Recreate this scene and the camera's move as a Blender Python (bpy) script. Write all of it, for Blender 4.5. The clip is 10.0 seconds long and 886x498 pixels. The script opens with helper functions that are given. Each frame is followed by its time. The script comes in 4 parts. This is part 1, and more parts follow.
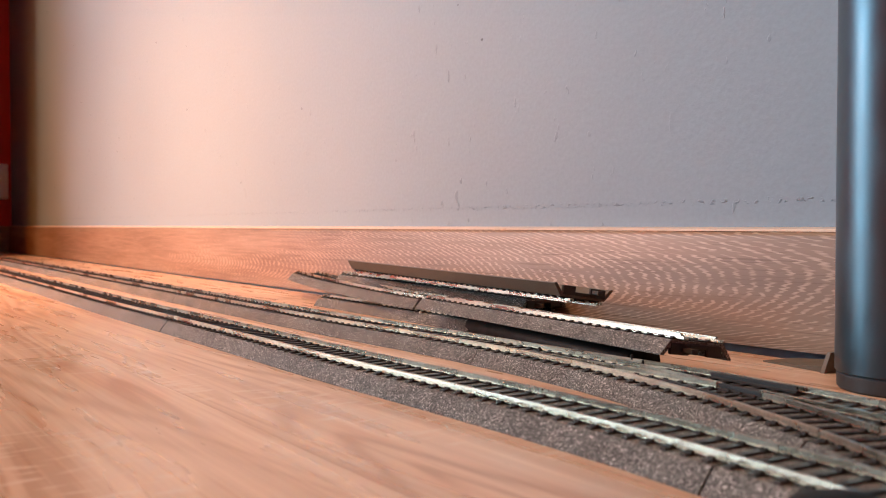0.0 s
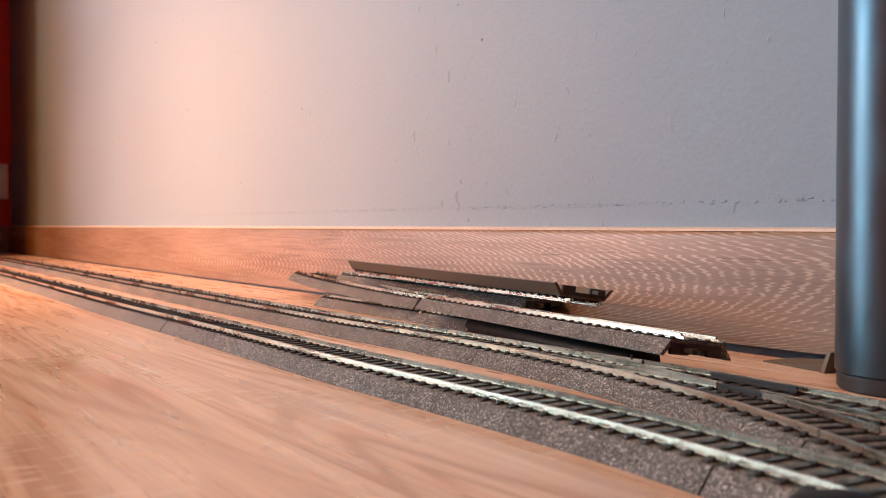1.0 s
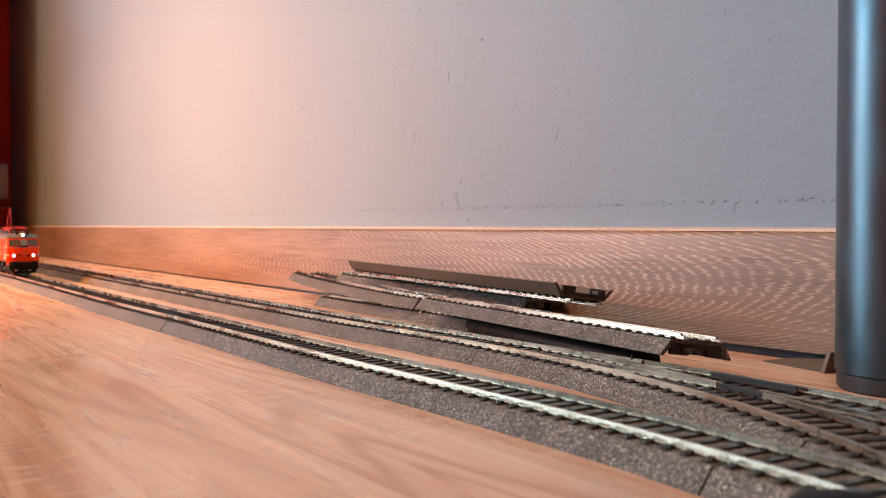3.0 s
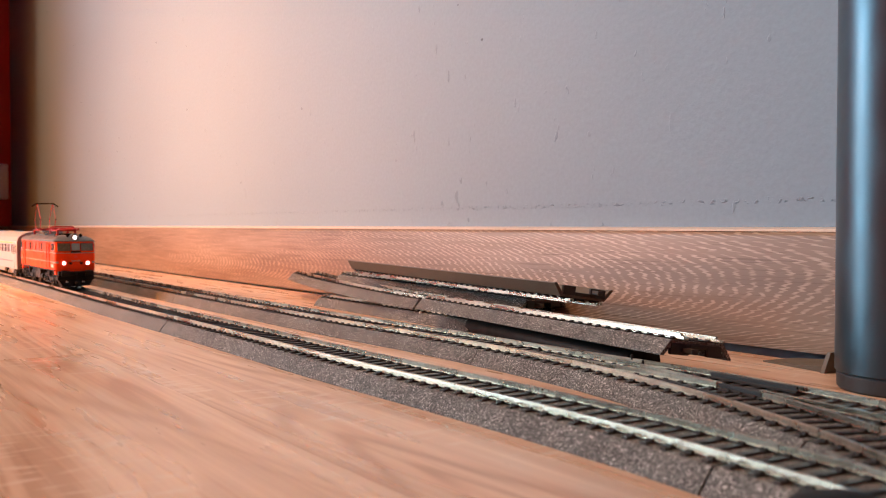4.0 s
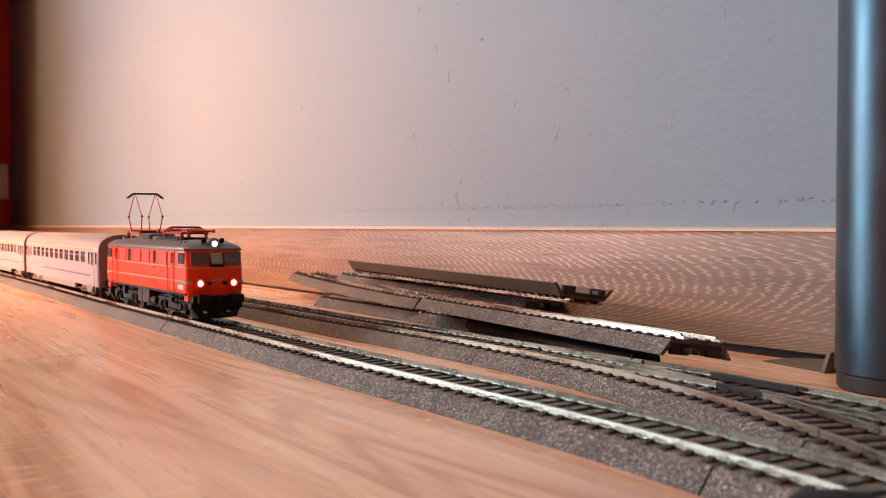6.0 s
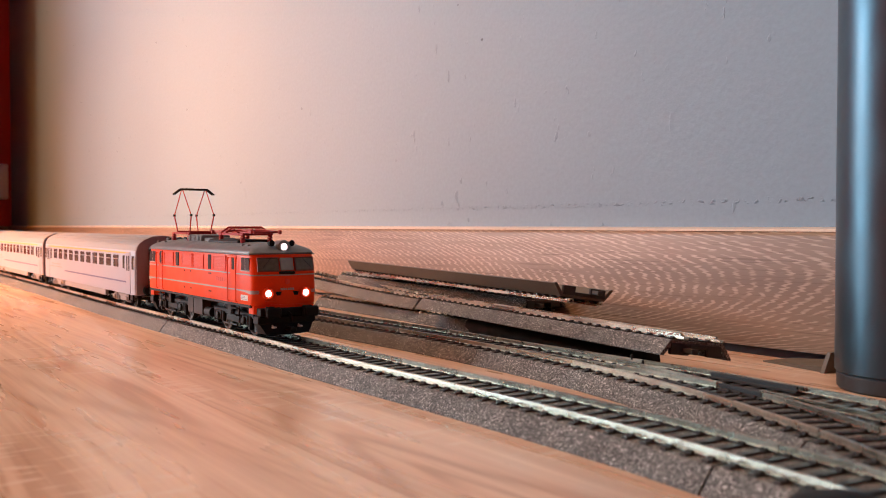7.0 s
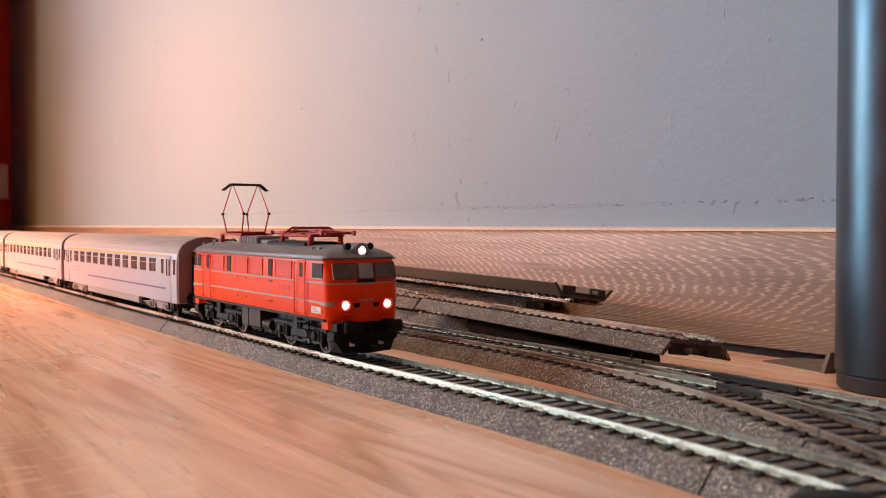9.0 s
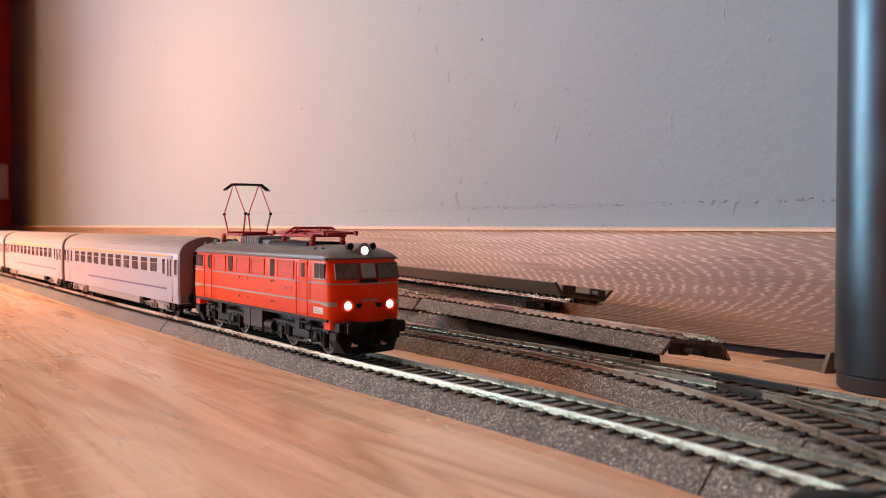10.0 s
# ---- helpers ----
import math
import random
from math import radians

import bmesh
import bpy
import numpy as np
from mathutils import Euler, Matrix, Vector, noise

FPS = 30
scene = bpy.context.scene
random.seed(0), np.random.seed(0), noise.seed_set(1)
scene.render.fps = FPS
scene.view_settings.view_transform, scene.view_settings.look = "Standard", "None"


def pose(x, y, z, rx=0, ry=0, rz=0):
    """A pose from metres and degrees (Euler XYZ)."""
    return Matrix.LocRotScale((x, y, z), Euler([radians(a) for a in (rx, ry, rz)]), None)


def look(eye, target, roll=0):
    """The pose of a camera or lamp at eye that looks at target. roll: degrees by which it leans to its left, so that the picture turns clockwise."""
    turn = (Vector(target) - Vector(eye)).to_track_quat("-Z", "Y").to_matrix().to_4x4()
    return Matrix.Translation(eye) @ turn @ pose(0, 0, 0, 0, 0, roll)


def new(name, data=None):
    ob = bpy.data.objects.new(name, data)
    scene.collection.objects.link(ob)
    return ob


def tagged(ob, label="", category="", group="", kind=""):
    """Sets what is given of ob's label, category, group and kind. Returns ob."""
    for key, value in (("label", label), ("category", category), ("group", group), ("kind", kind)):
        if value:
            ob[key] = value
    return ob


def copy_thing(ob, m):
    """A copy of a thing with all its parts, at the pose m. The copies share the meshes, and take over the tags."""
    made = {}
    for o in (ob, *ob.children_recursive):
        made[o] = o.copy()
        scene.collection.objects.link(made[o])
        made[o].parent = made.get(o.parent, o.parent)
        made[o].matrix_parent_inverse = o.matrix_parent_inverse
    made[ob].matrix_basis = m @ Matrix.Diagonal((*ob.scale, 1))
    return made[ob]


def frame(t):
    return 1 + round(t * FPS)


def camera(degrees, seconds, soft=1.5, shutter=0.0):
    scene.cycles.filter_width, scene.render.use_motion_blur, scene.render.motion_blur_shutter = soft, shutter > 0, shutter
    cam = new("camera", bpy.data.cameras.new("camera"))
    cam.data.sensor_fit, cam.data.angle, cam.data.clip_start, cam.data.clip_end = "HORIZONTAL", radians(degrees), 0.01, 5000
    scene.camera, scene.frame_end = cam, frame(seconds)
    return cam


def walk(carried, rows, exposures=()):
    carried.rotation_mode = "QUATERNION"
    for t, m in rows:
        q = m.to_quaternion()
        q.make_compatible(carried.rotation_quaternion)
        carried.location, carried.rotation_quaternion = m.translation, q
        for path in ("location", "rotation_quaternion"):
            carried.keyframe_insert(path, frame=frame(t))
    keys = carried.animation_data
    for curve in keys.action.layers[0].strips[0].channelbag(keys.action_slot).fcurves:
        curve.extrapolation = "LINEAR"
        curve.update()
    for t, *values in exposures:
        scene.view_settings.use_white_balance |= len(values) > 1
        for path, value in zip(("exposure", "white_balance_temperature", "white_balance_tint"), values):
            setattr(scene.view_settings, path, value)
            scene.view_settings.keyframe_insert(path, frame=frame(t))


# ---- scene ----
cam = camera(50.8, 10.0, soft=0.9)
EYE = (0.0, 0.0, 0.0612)
AHEAD = (-0.82926, 0.55829, -0.0252)
STAND = look(EYE, (EYE[0] + AHEAD[0], EYE[1] + AHEAD[1], EYE[2] + AHEAD[2]), 0.0)
cam.data.dof.use_dof, cam.data.dof.focus_distance, cam.data.dof.aperture_fstop = True, 0.47, 25.0
walk(cam, [(0.0, STAND), (10.0, STAND)], exposures=[(0.0, -0.03), (4.0, -0.06), (7.5, -0.06), (10.0, -0.06)])

# ---- world, lights ----
world = bpy.data.worlds.new("sky")
scene.world = world
world.use_nodes = True
wn = world.node_tree.nodes
sky = wn.new("ShaderNodeTexSky")
sky.sky_type, sky.sun_disc = "NISHITA", False
sky.sun_elevation, sky.sun_rotation = radians(35), radians(250)
world.node_tree.links.new(sky.outputs[0], wn["Background"].inputs[0])
wn["Background"].inputs[1].default_value = 0.1


def lamp(name, kind, energy, colour, m, **more):
    data = bpy.data.lights.new(name, kind)
    data.energy, data.color = energy, colour
    for key, value in more.items():
        if key == "size":
            data.shape, data.size, data.size_y = "RECTANGLE", value[0], value[1]
        elif key == "radius":
            data.shadow_soft_size = value
        elif key == "cone":
            data.spot_size, data.spot_blend = value
    ob = new(name, data)
    ob.matrix_basis = m
    return ob


# daylight in the opening of the tall window, in the end wall
lamp("window_light", "AREA", 64, (0.50, 0.82, 1.0), look((-2.36, -1.45, 0.82), (-0.6, 0.2, 0.3)), size=(0.95, 1.45))
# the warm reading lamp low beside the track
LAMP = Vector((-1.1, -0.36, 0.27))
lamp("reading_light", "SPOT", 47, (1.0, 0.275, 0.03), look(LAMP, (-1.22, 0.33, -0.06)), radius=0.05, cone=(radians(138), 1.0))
# the warm ceiling lamp
lamp("ceiling_light", "AREA", 46, (1.0, 0.61, 0.35), look((-1.15, -0.8, 2.34), (-1.15, -0.8, 0.0)), size=(0.3, 0.3))

# ---- materials ----
MATS = {}


def material(name, colour, rough=0.5, metal=0.0, vary=0.12, size=30.0, bump=0.0, fine=400.0, spec=0.5):
    """A surface with cloudy variation of its colour, a finer grain, and relief. size, fine: cells a metre."""
    m = bpy.data.materials.new(name)
    m.use_nodes = True
    n, ln = m.node_tree.nodes, m.node_tree.links
    b = n["Principled BSDF"]
    b.inputs["Metallic"].default_value = metal
    b.inputs["Specular IOR Level"].default_value = spec
    co = n.new("ShaderNodeTexCoord")
    a = n.new("ShaderNodeTexNoise")
    a.inputs["Scale"].default_value, a.inputs["Detail"].default_value = size, 4
    f = n.new("ShaderNodeTexNoise")
    f.inputs["Scale"].default_value, f.inputs["Detail"].default_value = fine, 3
    for x in (a, f):
        ln.new(co.outputs["Object"], x.inputs["Vector"])
    add = n.new("ShaderNodeMath")
    add.operation = "ADD"
    ln.new(a.outputs["Fac"], add.inputs[0])
    ln.new(f.outputs["Fac"], add.inputs[1])
    ramp = n.new("ShaderNodeMapRange")
    ramp.inputs["From Min"].default_value, ramp.inputs["From Max"].default_value = 0.7, 1.3
    ramp.inputs["To Min"].default_value, ramp.inputs["To Max"].default_value = 1 - vary, 1 + vary
    ln.new(add.outputs[0], ramp.inputs["Value"])
    mul = n.new("ShaderNodeVectorMath")
    mul.operation = "SCALE"
    mul.inputs[0].default_value = colour
    ln.new(ramp.outputs[0], mul.inputs["Scale"])
    ln.new(mul.outputs[0], b.inputs["Base Color"])
    rr = n.new("ShaderNodeMapRange")
    rr.inputs["From Min"].default_value, rr.inputs["From Max"].default_value = 0.3, 0.7
    rr.inputs["To Min"].default_value, rr.inputs["To Max"].default_value = max(rough - 0.08, 0.02), min(rough + 0.08, 1)
    ln.new(a.outputs["Fac"], rr.inputs["Value"])
    ln.new(rr.outputs[0], b.inputs["Roughness"])
    if bump:
        bm_ = n.new("ShaderNodeBump")
        bm_.inputs["Strength"].default_value, bm_.inputs["Distance"].default_value = 1.0, bump
        ln.new(f.outputs["Fac"], bm_.inputs["Height"])
        ln.new(bm_.outputs[0], b.inputs["Normal"])
    MATS[name] = m
    return m


def wood(name, dark, light, across, rough, period=0.007, arch=130.0, lines=0.5, wander=0.12, fine=900.0):
    """Oak laminate with cathedral grain along x: nested arches, jagged by the pores. across: 'Y' or 'Z'."""
    m = bpy.data.materials.new(name)
    m.use_nodes = True
    n, ln = m.node_tree.nodes, m.node_tree.links
    b = n["Principled BSDF"]
    co = n.new("ShaderNodeTexCoord")
    info = n.new("ShaderNodeObjectInfo")
    shift = n.new("ShaderNodeVectorMath")
    shift.operation = "MULTIPLY_ADD"
    shift.inputs[1].default_value = (7.0, 0.02, 0.0)
    ln.new(info.outputs["Random"], shift.inputs[0])
    ln.new(co.outputs["Object"], shift.inputs[2])
    sep = n.new("ShaderNodeSeparateXYZ")
    ln.new(shift.outputs[0], sep.inputs[0])

    def calc(op, a, c, d=None):
        k = n.new("ShaderNodeMath")
        k.operation = op
        for i, x in enumerate((a, c, d)):
            if x is None:
                continue
            if isinstance(x, (int, float)):
                k.inputs[i].default_value = x
            else:
                ln.new(x, k.inputs[i])
        return k.outputs[0]

    def stretched(vec, detail):
        mp = n.new("ShaderNodeMapping")
        mp.inputs["Scale"].default_value = vec
        ln.new(shift.outputs[0], mp.inputs["Vector"])
        t = n.new("ShaderNodeTexNoise")
        t.inputs["Scale"].default_value, t.inputs["Detail"].default_value = 1.0, detail
        ln.new(mp.outputs[0], t.inputs["Vector"])
        return t.outputs["Fac"]

    def span(x, a, c, lo=0.0, hi=1.0):
        k = n.new("ShaderNodeMapRange")
        k.inputs["From Min"].default_value, k.inputs["From Max"].default_value = a, c
        k.inputs["To Min"].default_value, k.inputs["To Max"].default_value = lo, hi
        ln.new(x, k.inputs["Value"])
        return k.outputs[0]

    low = stretched((2.2, 9.0, 14.0), 1.0)
    sway = stretched((1.4, 0.0, 0.0), 0.0)
    jag = stretched((45.0, fine, fine), 1.0)
    pore = stretched((22.0, fine * 0.8, fine * 0.8), 2.0)
    cloud = stretched((4.0, 40.0, 40.0), 3.0)
    mid = 0.03 if across == "Z" else 0.0
    off = calc("SUBTRACT", sep.outputs[across], calc("MULTIPLY_ADD", sway, 0.05, mid - 0.025))
    bow = calc("MULTIPLY", calc("MULTIPLY", off, off), arch)
    pos = calc("ADD", calc("ADD", sep.outputs["X"], bow), calc("MULTIPLY", low, wander))
    phase = calc("ADD", calc("MULTIPLY", pos, 6.2832 / period), calc("MULTIPLY", jag, 7.0))
    ring = span(calc("SINE", phase, None), 0.15, 0.95)
    ring = calc("MULTIPLY", ring, span(pore, 0.36, 0.58))
    base = calc("MULTIPLY", span(cloud, 0.3, 0.7), 1.0 - lines)
    fac = calc("MULTIPLY_ADD", ring, lines, base)
    fac = calc("SUBTRACT", fac, span(stretched((14.0, fine * 1.3, fine * 1.3), 1.0), 0.60, 0.72, 0.0, 0.28))
    mix = n.new("ShaderNodeMix")
    mix.data_type = "RGBA"
    mix.inputs[6].default_value, mix.inputs[7].default_value = (*dark, 1), (*light, 1)
    ln.new(fac, mix.inputs[0])
    blush = n.new("ShaderNodeMix")
    blush.data_type, blush.blend_type = "RGBA", "MULTIPLY"
    blush.inputs[7].default_value = (1.0, 0.80, 0.70, 1)
    ln.new(mix.outputs[2], blush.inputs[6])
    ln.new(span(stretched((1.6, 17.0, 17.0), 3.0), 0.45, 0.68, 0.0, 0.8), blush.inputs[0])
    mul = n.new("ShaderNodeVectorMath")
    mul.operation = "SCALE"
    ln.new(blush.outputs[2], mul.inputs[0])
    ln.new(span(info.outputs["Random"], 0, 1, 0.94, 1.06), mul.inputs["Scale"])
    ln.new(mul.outputs[0], b.inputs["Base Color"])
    ln.new(span(fac, 0, 1, rough + 0.07, rough - 0.03), b.inputs["Roughness"])
    bp = n.new("ShaderNodeBump")
    bp.inputs["Strength"].default_value, bp.inputs["Distance"].default_value = 0.5, 0.00006
    ln.new(fac, bp.inputs["Height"])
    ln.new(bp.outputs[0], b.inputs["Normal"])
    MATS[name] = m
    return m


def floor_wood(name, dark, light, rough):
    """Brushed oak laminate: contour grain along x, toned strips, reddish flecks and pale saw strokes across."""
    m = bpy.data.materials.new(name)
    m.use_nodes = True
    n, ln = m.node_tree.nodes, m.node_tree.links
    b = n["Principled BSDF"]
    co = n.new("ShaderNodeTexCoord")
    info = n.new("ShaderNodeObjectInfo")
    shift = n.new("ShaderNodeVectorMath")
    shift.operation = "MULTIPLY_ADD"
    shift.inputs[1].default_value = (7.0, 0.3, 0.0)
    ln.new(info.outputs["Random"], shift.inputs[0])
    ln.new(co.outputs["Object"], shift.inputs[2])

    def grain(vec, detail, lo, hi, a=0.0, c=1.0, bend=0.0):
        mp = n.new("ShaderNodeMapping")
        mp.inputs["Scale"].default_value = vec
        ln.new(shift.outputs[0], mp.inputs["Vector"])
        t = n.new("ShaderNodeTexNoise")
        t.inputs["Scale"].default_value, t.inputs["Detail"].default_value = 1.0, detail
        t.inputs["Distortion"].default_value = bend
        ln.new(mp.outputs[0], t.inputs["Vector"])
        k = n.new("ShaderNodeMapRange")
        k.inputs["From Min"].default_value, k.inputs["From Max"].default_value = lo, hi
        k.inputs["To Min"].default_value, k.inputs["To Max"].default_value = a, c
        ln.new(t.outputs["Fac"], k.inputs["Value"])
        return k.outputs[0]

    def calc(op, a, c, d=None):
        k = n.new("ShaderNodeMath")
        k.operation = op
        for i, x in enumerate((a, c, d)):
            if isinstance(x, (int, float)):
                k.inputs[i].default_value = x
            elif x is not None:
                ln.new(x, k.inputs[i])
        return k.outputs[0]

    def blend(kind, fac, a, col):
        k = n.new("ShaderNodeMix")
        k.data_type, k.blend_type = "RGBA", kind
        ln.new(fac, k.inputs[0])
        ln.new(a, k.inputs[6])
        k.inputs[7].default_value = (*col, 1)
        return k.outputs[2]

    # contours of a long soft noise make the nested arches
    arches = calc("MULTIPLY_ADD", calc("SINE", grain((2.6, 20.0, 1.0), 1.5, 0.0, 1.0, 0.0, 80.0, 0.3), None), 0.5, 0.5)
    arches = calc("MULTIPLY", calc("POWER", arches, 2.2), grain((4.0, 22.0, 1.0), 1, 0.34, 0.54))
    strips = grain((0.9, 46.0, 1.0), 2, 0.32, 0.68)
    fibre = grain((16.0, 620.0, 1.0), 2, 0.3, 0.7)
    body = calc("MULTIPLY_ADD", strips, 0.40, calc("MULTIPLY_ADD", fibre, 0.26, 0.24))
    body = calc("SUBTRACT", body, calc("MULTIPLY", arches, 0.62))
    body = calc("ADD", body, grain((2.5, 190.0, 1.0), 4, 0.32, 0.68, -0.26, 0.26))
    mix = n.new("ShaderNodeMix")
    mix.data_type = "RGBA"
    mix.inputs[6].default_value, mix.inputs[7].default_value = (*dark, 1), (*light, 1)
    ln.new(body, mix.inputs[0])
    out = blend("MULTIPLY", grain((5.5, 55.0, 1.0), 3, 0.58, 0.72, 0.0, 0.55, 0.4), mix.outputs[2], (0.88, 0.66, 0.54))
    out = blend("MULTIPLY", grain((9.0, 330.0, 1.0), 2, 0.60, 0.72, 0.0, 0.6), out, (0.80, 0.66, 0.56))
    saw = calc("MULTIPLY", grain((260.0, 60.0, 1.0), 1, 0.56, 0.68), grain((7.0, 16.0, 1.0), 0, 0.54, 0.60))
    out = blend("MIX", calc("MULTIPLY", saw, 0.5), out, (0.86, 0.72, 0.60))
    ln.new(out, b.inputs["Base Color"])
    ln.new(grain((10.0, 90.0, 1.0), 3, 0.3, 0.7, rough - 0.06, rough + 0.08), b.inputs["Roughness"])
    bp = n.new("ShaderNodeBump")
    bp.inputs["Strength"].default_value, bp.inputs["Distance"].default_value = 0.5, 0.00005
    ln.new(calc("ADD", fibre, saw), bp.inputs["Height"])
    ln.new(bp.outputs[0], b.inputs["Normal"])
    MATS[name] = m
    return m


def granite(name, base, speck):
    """Printed ballast: salt-and-pepper grains half a millimetre across, glints painted in as the palest."""
    m = bpy.data.materials.new(name)
    m.use_nodes = True
    n, ln = m.node_tree.nodes, m.node_tree.links
    b = n["Principled BSDF"]
    co = n.new("ShaderNodeTexCoord")
    v = n.new("ShaderNodeTexVoronoi")
    v.inputs["Scale"].default_value = 2900
    ln.new(co.outputs["Object"], v.inputs["Vector"])
    sep = n.new("ShaderNodeSeparateColor")
    ln.new(v.outputs["Color"], sep.inputs[0])
    ramp = n.new("ShaderNodeValToRGB")
    e = ramp.color_ramp.elements
    e[0].position, e[0].color = 0.0, (*[c * 0.3 for c in base], 1)
    e[1].position, e[1].color = 1.0, (*speck, 1)
    for pos, col in ((0.45, base), (0.78, [c * 1.7 for c in base]), (0.93, [c * 3.2 for c in base])):
        k = ramp.color_ramp.elements.new(pos)
        k.color = (*col, 1)
    ln.new(sep.outputs[0], ramp.inputs[0])
    cl = n.new("ShaderNodeTexNoise")
    cl.inputs["Scale"].default_value, cl.inputs["Detail"].default_value = 60, 4
    ln.new(co.outputs["Object"], cl.inputs["Vector"])
    mr = n.new("ShaderNodeMapRange")
    mr.inputs["From Min"].default_value, mr.inputs["From Max"].default_value = 0.3, 0.7
    mr.inputs["To Min"].default_value, mr.inputs["To Max"].default_value = 0.8, 1.2
    ln.new(cl.outputs["Fac"], mr.inputs["Value"])
    mul = n.new("ShaderNodeVectorMath")
    mul.operation = "SCALE"
    ln.new(ramp.outputs[0], mul.inputs[0])
    ln.new(mr.outputs[0], mul.inputs["Scale"])
    ln.new(mul.outputs[0], b.inputs["Base Color"])
    b.inputs["Roughness"].default_value = 0.6
    b.inputs["Specular IOR Level"].default_value = 0.3
    bp = n.new("ShaderNodeBump")
    bp.inputs["Strength"].default_value, bp.inputs["Distance"].default_value = 1.0, 0.00035
    ln.new(sep.outputs[1], bp.inputs["Height"])
    ln.new(bp.outputs[0], b.inputs["Normal"])
    MATS[name] = m
    return m


def glow(name, colour, strength):
    m = bpy.data.materials.new(name)
    m.use_nodes = True
    b = m.node_tree.nodes["Principled BSDF"]
    b.inputs["Base Color"].default_value = (0.9, 0.9, 0.9, 1)
    b.inputs["Emission Color"].default_value = (*colour, 1)
    b.inputs["Emission Strength"].default_value = strength
    MATS[name] = m
    return m


PAINT = material("wall_paint", (0.258, 0.368, 0.46), 0.62, 0, 0.05, 6, 0.00012, 350, 0.3)
RED_PAINT = material("red_wall_paint", (0.46, 0.03, 0.022), 0.6, 0, 0.08, 6, 0.00012, 350, 0.3)


def specked(m):
    """Sparse dark specks and nicks a millimetre or two across."""
    n, ln = m.node_tree.nodes, m.node_tree.links
    b = n["Principled BSDF"]
    co = n.new("ShaderNodeTexCoord")
    v = n.new("ShaderNodeTexVoronoi")
    v.inputs["Scale"].default_value = 26
    ln.new(co.outputs["Object"], v.inputs["Vector"])
    warp = n.new("ShaderNodeTexNoise")
    warp.inputs["Scale"].default_value = 500
    ln.new(co.outputs["Object"], warp.inputs["Vector"])
    wob = n.new("ShaderNodeMath")
    wob.operation = "MULTIPLY_ADD"
    wob.inputs[1].default_value, wob.inputs[2].default_value = 0.05, -0.025
    ln.new(warp.outputs["Fac"], wob.inputs[0])
    add = n.new("ShaderNodeMath")
    ln.new(v.outputs["Distance"], add.inputs[0])
    ln.new(wob.outputs[0], add.inputs[1])
    spot = n.new("ShaderNodeMapRange")
    spot.inputs["From Min"].default_value, spot.inputs["From Max"].default_value = 0.02, 0.035
    spot.inputs["To Min"].default_value, spot.inputs["To Max"].default_value = 0.35, 1.0
    ln.new(add.outputs[0], spot.inputs["Value"])
    old = b.inputs["Base Color"].links[0].from_socket
    mul = n.new("ShaderNodeVectorMath")
    mul.operation = "SCALE"
    ln.new(old, mul.inputs[0])
    ln.new(spot.outputs[0], mul.inputs["Scale"])
    ln.new(mul.outputs[0], b.inputs["Base Color"])


def scuffed(m, height, half):
    """A row of small scrapes and paint crumbs along one height of the wall, and fine roller relief."""
    n, ln = m.node_tree.nodes, m.node_tree.links
    b = n["Principled BSDF"]
    co = n.new("ShaderNodeTexCoord")
    sep = n.new("ShaderNodeSeparateXYZ")
    ln.new(co.outputs["Object"], sep.inputs[0])

    def calc(op, a, c):
        k = n.new("ShaderNodeMath")
        k.operation = op
        for i, x in enumerate((a, c)):
            if isinstance(x, (int, float)):
                k.inputs[i].default_value = x
            else:
                ln.new(x, k.inputs[i])
        return k.outputs[0]

    def noise(scale, vec, lo, hi):
        mp = n.new("ShaderNodeMapping")
        mp.inputs["Scale"].default_value = vec
        ln.new(co.outputs["Object"], mp.inputs["Vector"])
        t = n.new("ShaderNodeTexNoise")
        t.inputs["Scale"].default_value, t.inputs["Detail"].default_value = scale, 3
        ln.new(mp.outputs[0], t.inputs["Vector"])
        k = n.new("ShaderNodeMapRange")
        k.inputs["From Min"].default_value, k.inputs["From Max"].default_value = lo, hi
        ln.new(t.outputs["Fac"], k.inputs["Value"])
        return k.outputs[0]

    away = calc("ABSOLUTE", calc("SUBTRACT", sep.outputs["Z"], height), 0.0)
    near = n.new("ShaderNodeMapRange")
    near.inputs["From Min"].default_value, near.inputs["From Max"].default_value = half, half * 0.3
    ln.new(away, near.inputs["Value"])
    row = calc("MULTIPLY", near.outputs[0], noise(620, (0.6, 1, 1.0), 0.55, 0.66))
    nick = calc("MULTIPLY", noise(150, (1, 1, 0.45), 0.69, 0.73), noise(9, (1, 1, 1), 0.45, 0.6))
    wear = calc("MAXIMUM", row, nick)
    old = b.inputs["Base Color"].links[0].from_socket
    mul = n.new("ShaderNodeVectorMath")
    mul.operation = "SCALE"
    ln.new(old, mul.inputs[0])
    ln.new(calc("SUBTRACT", 1.0, calc("MULTIPLY", wear, 0.15)), mul.inputs["Scale"])
    ln.new(mul.outputs[0], b.inputs["Base Color"])
    bump = n.new("ShaderNodeBump")
    bump.inputs["Strength"].default_value, bump.inputs["Distance"].default_value = 1.0, 0.0004
    ln.new(calc("ADD", wear, calc("MULTIPLY", noise(90, (1, 1, 1), 0.3, 0.7), 0.35)), bump.inputs["Height"])
    ln.new(b.inputs["Normal"].links[0].from_socket, bump.inputs["Normal"])
    ln.new(bump.outputs[0], b.inputs["Normal"])


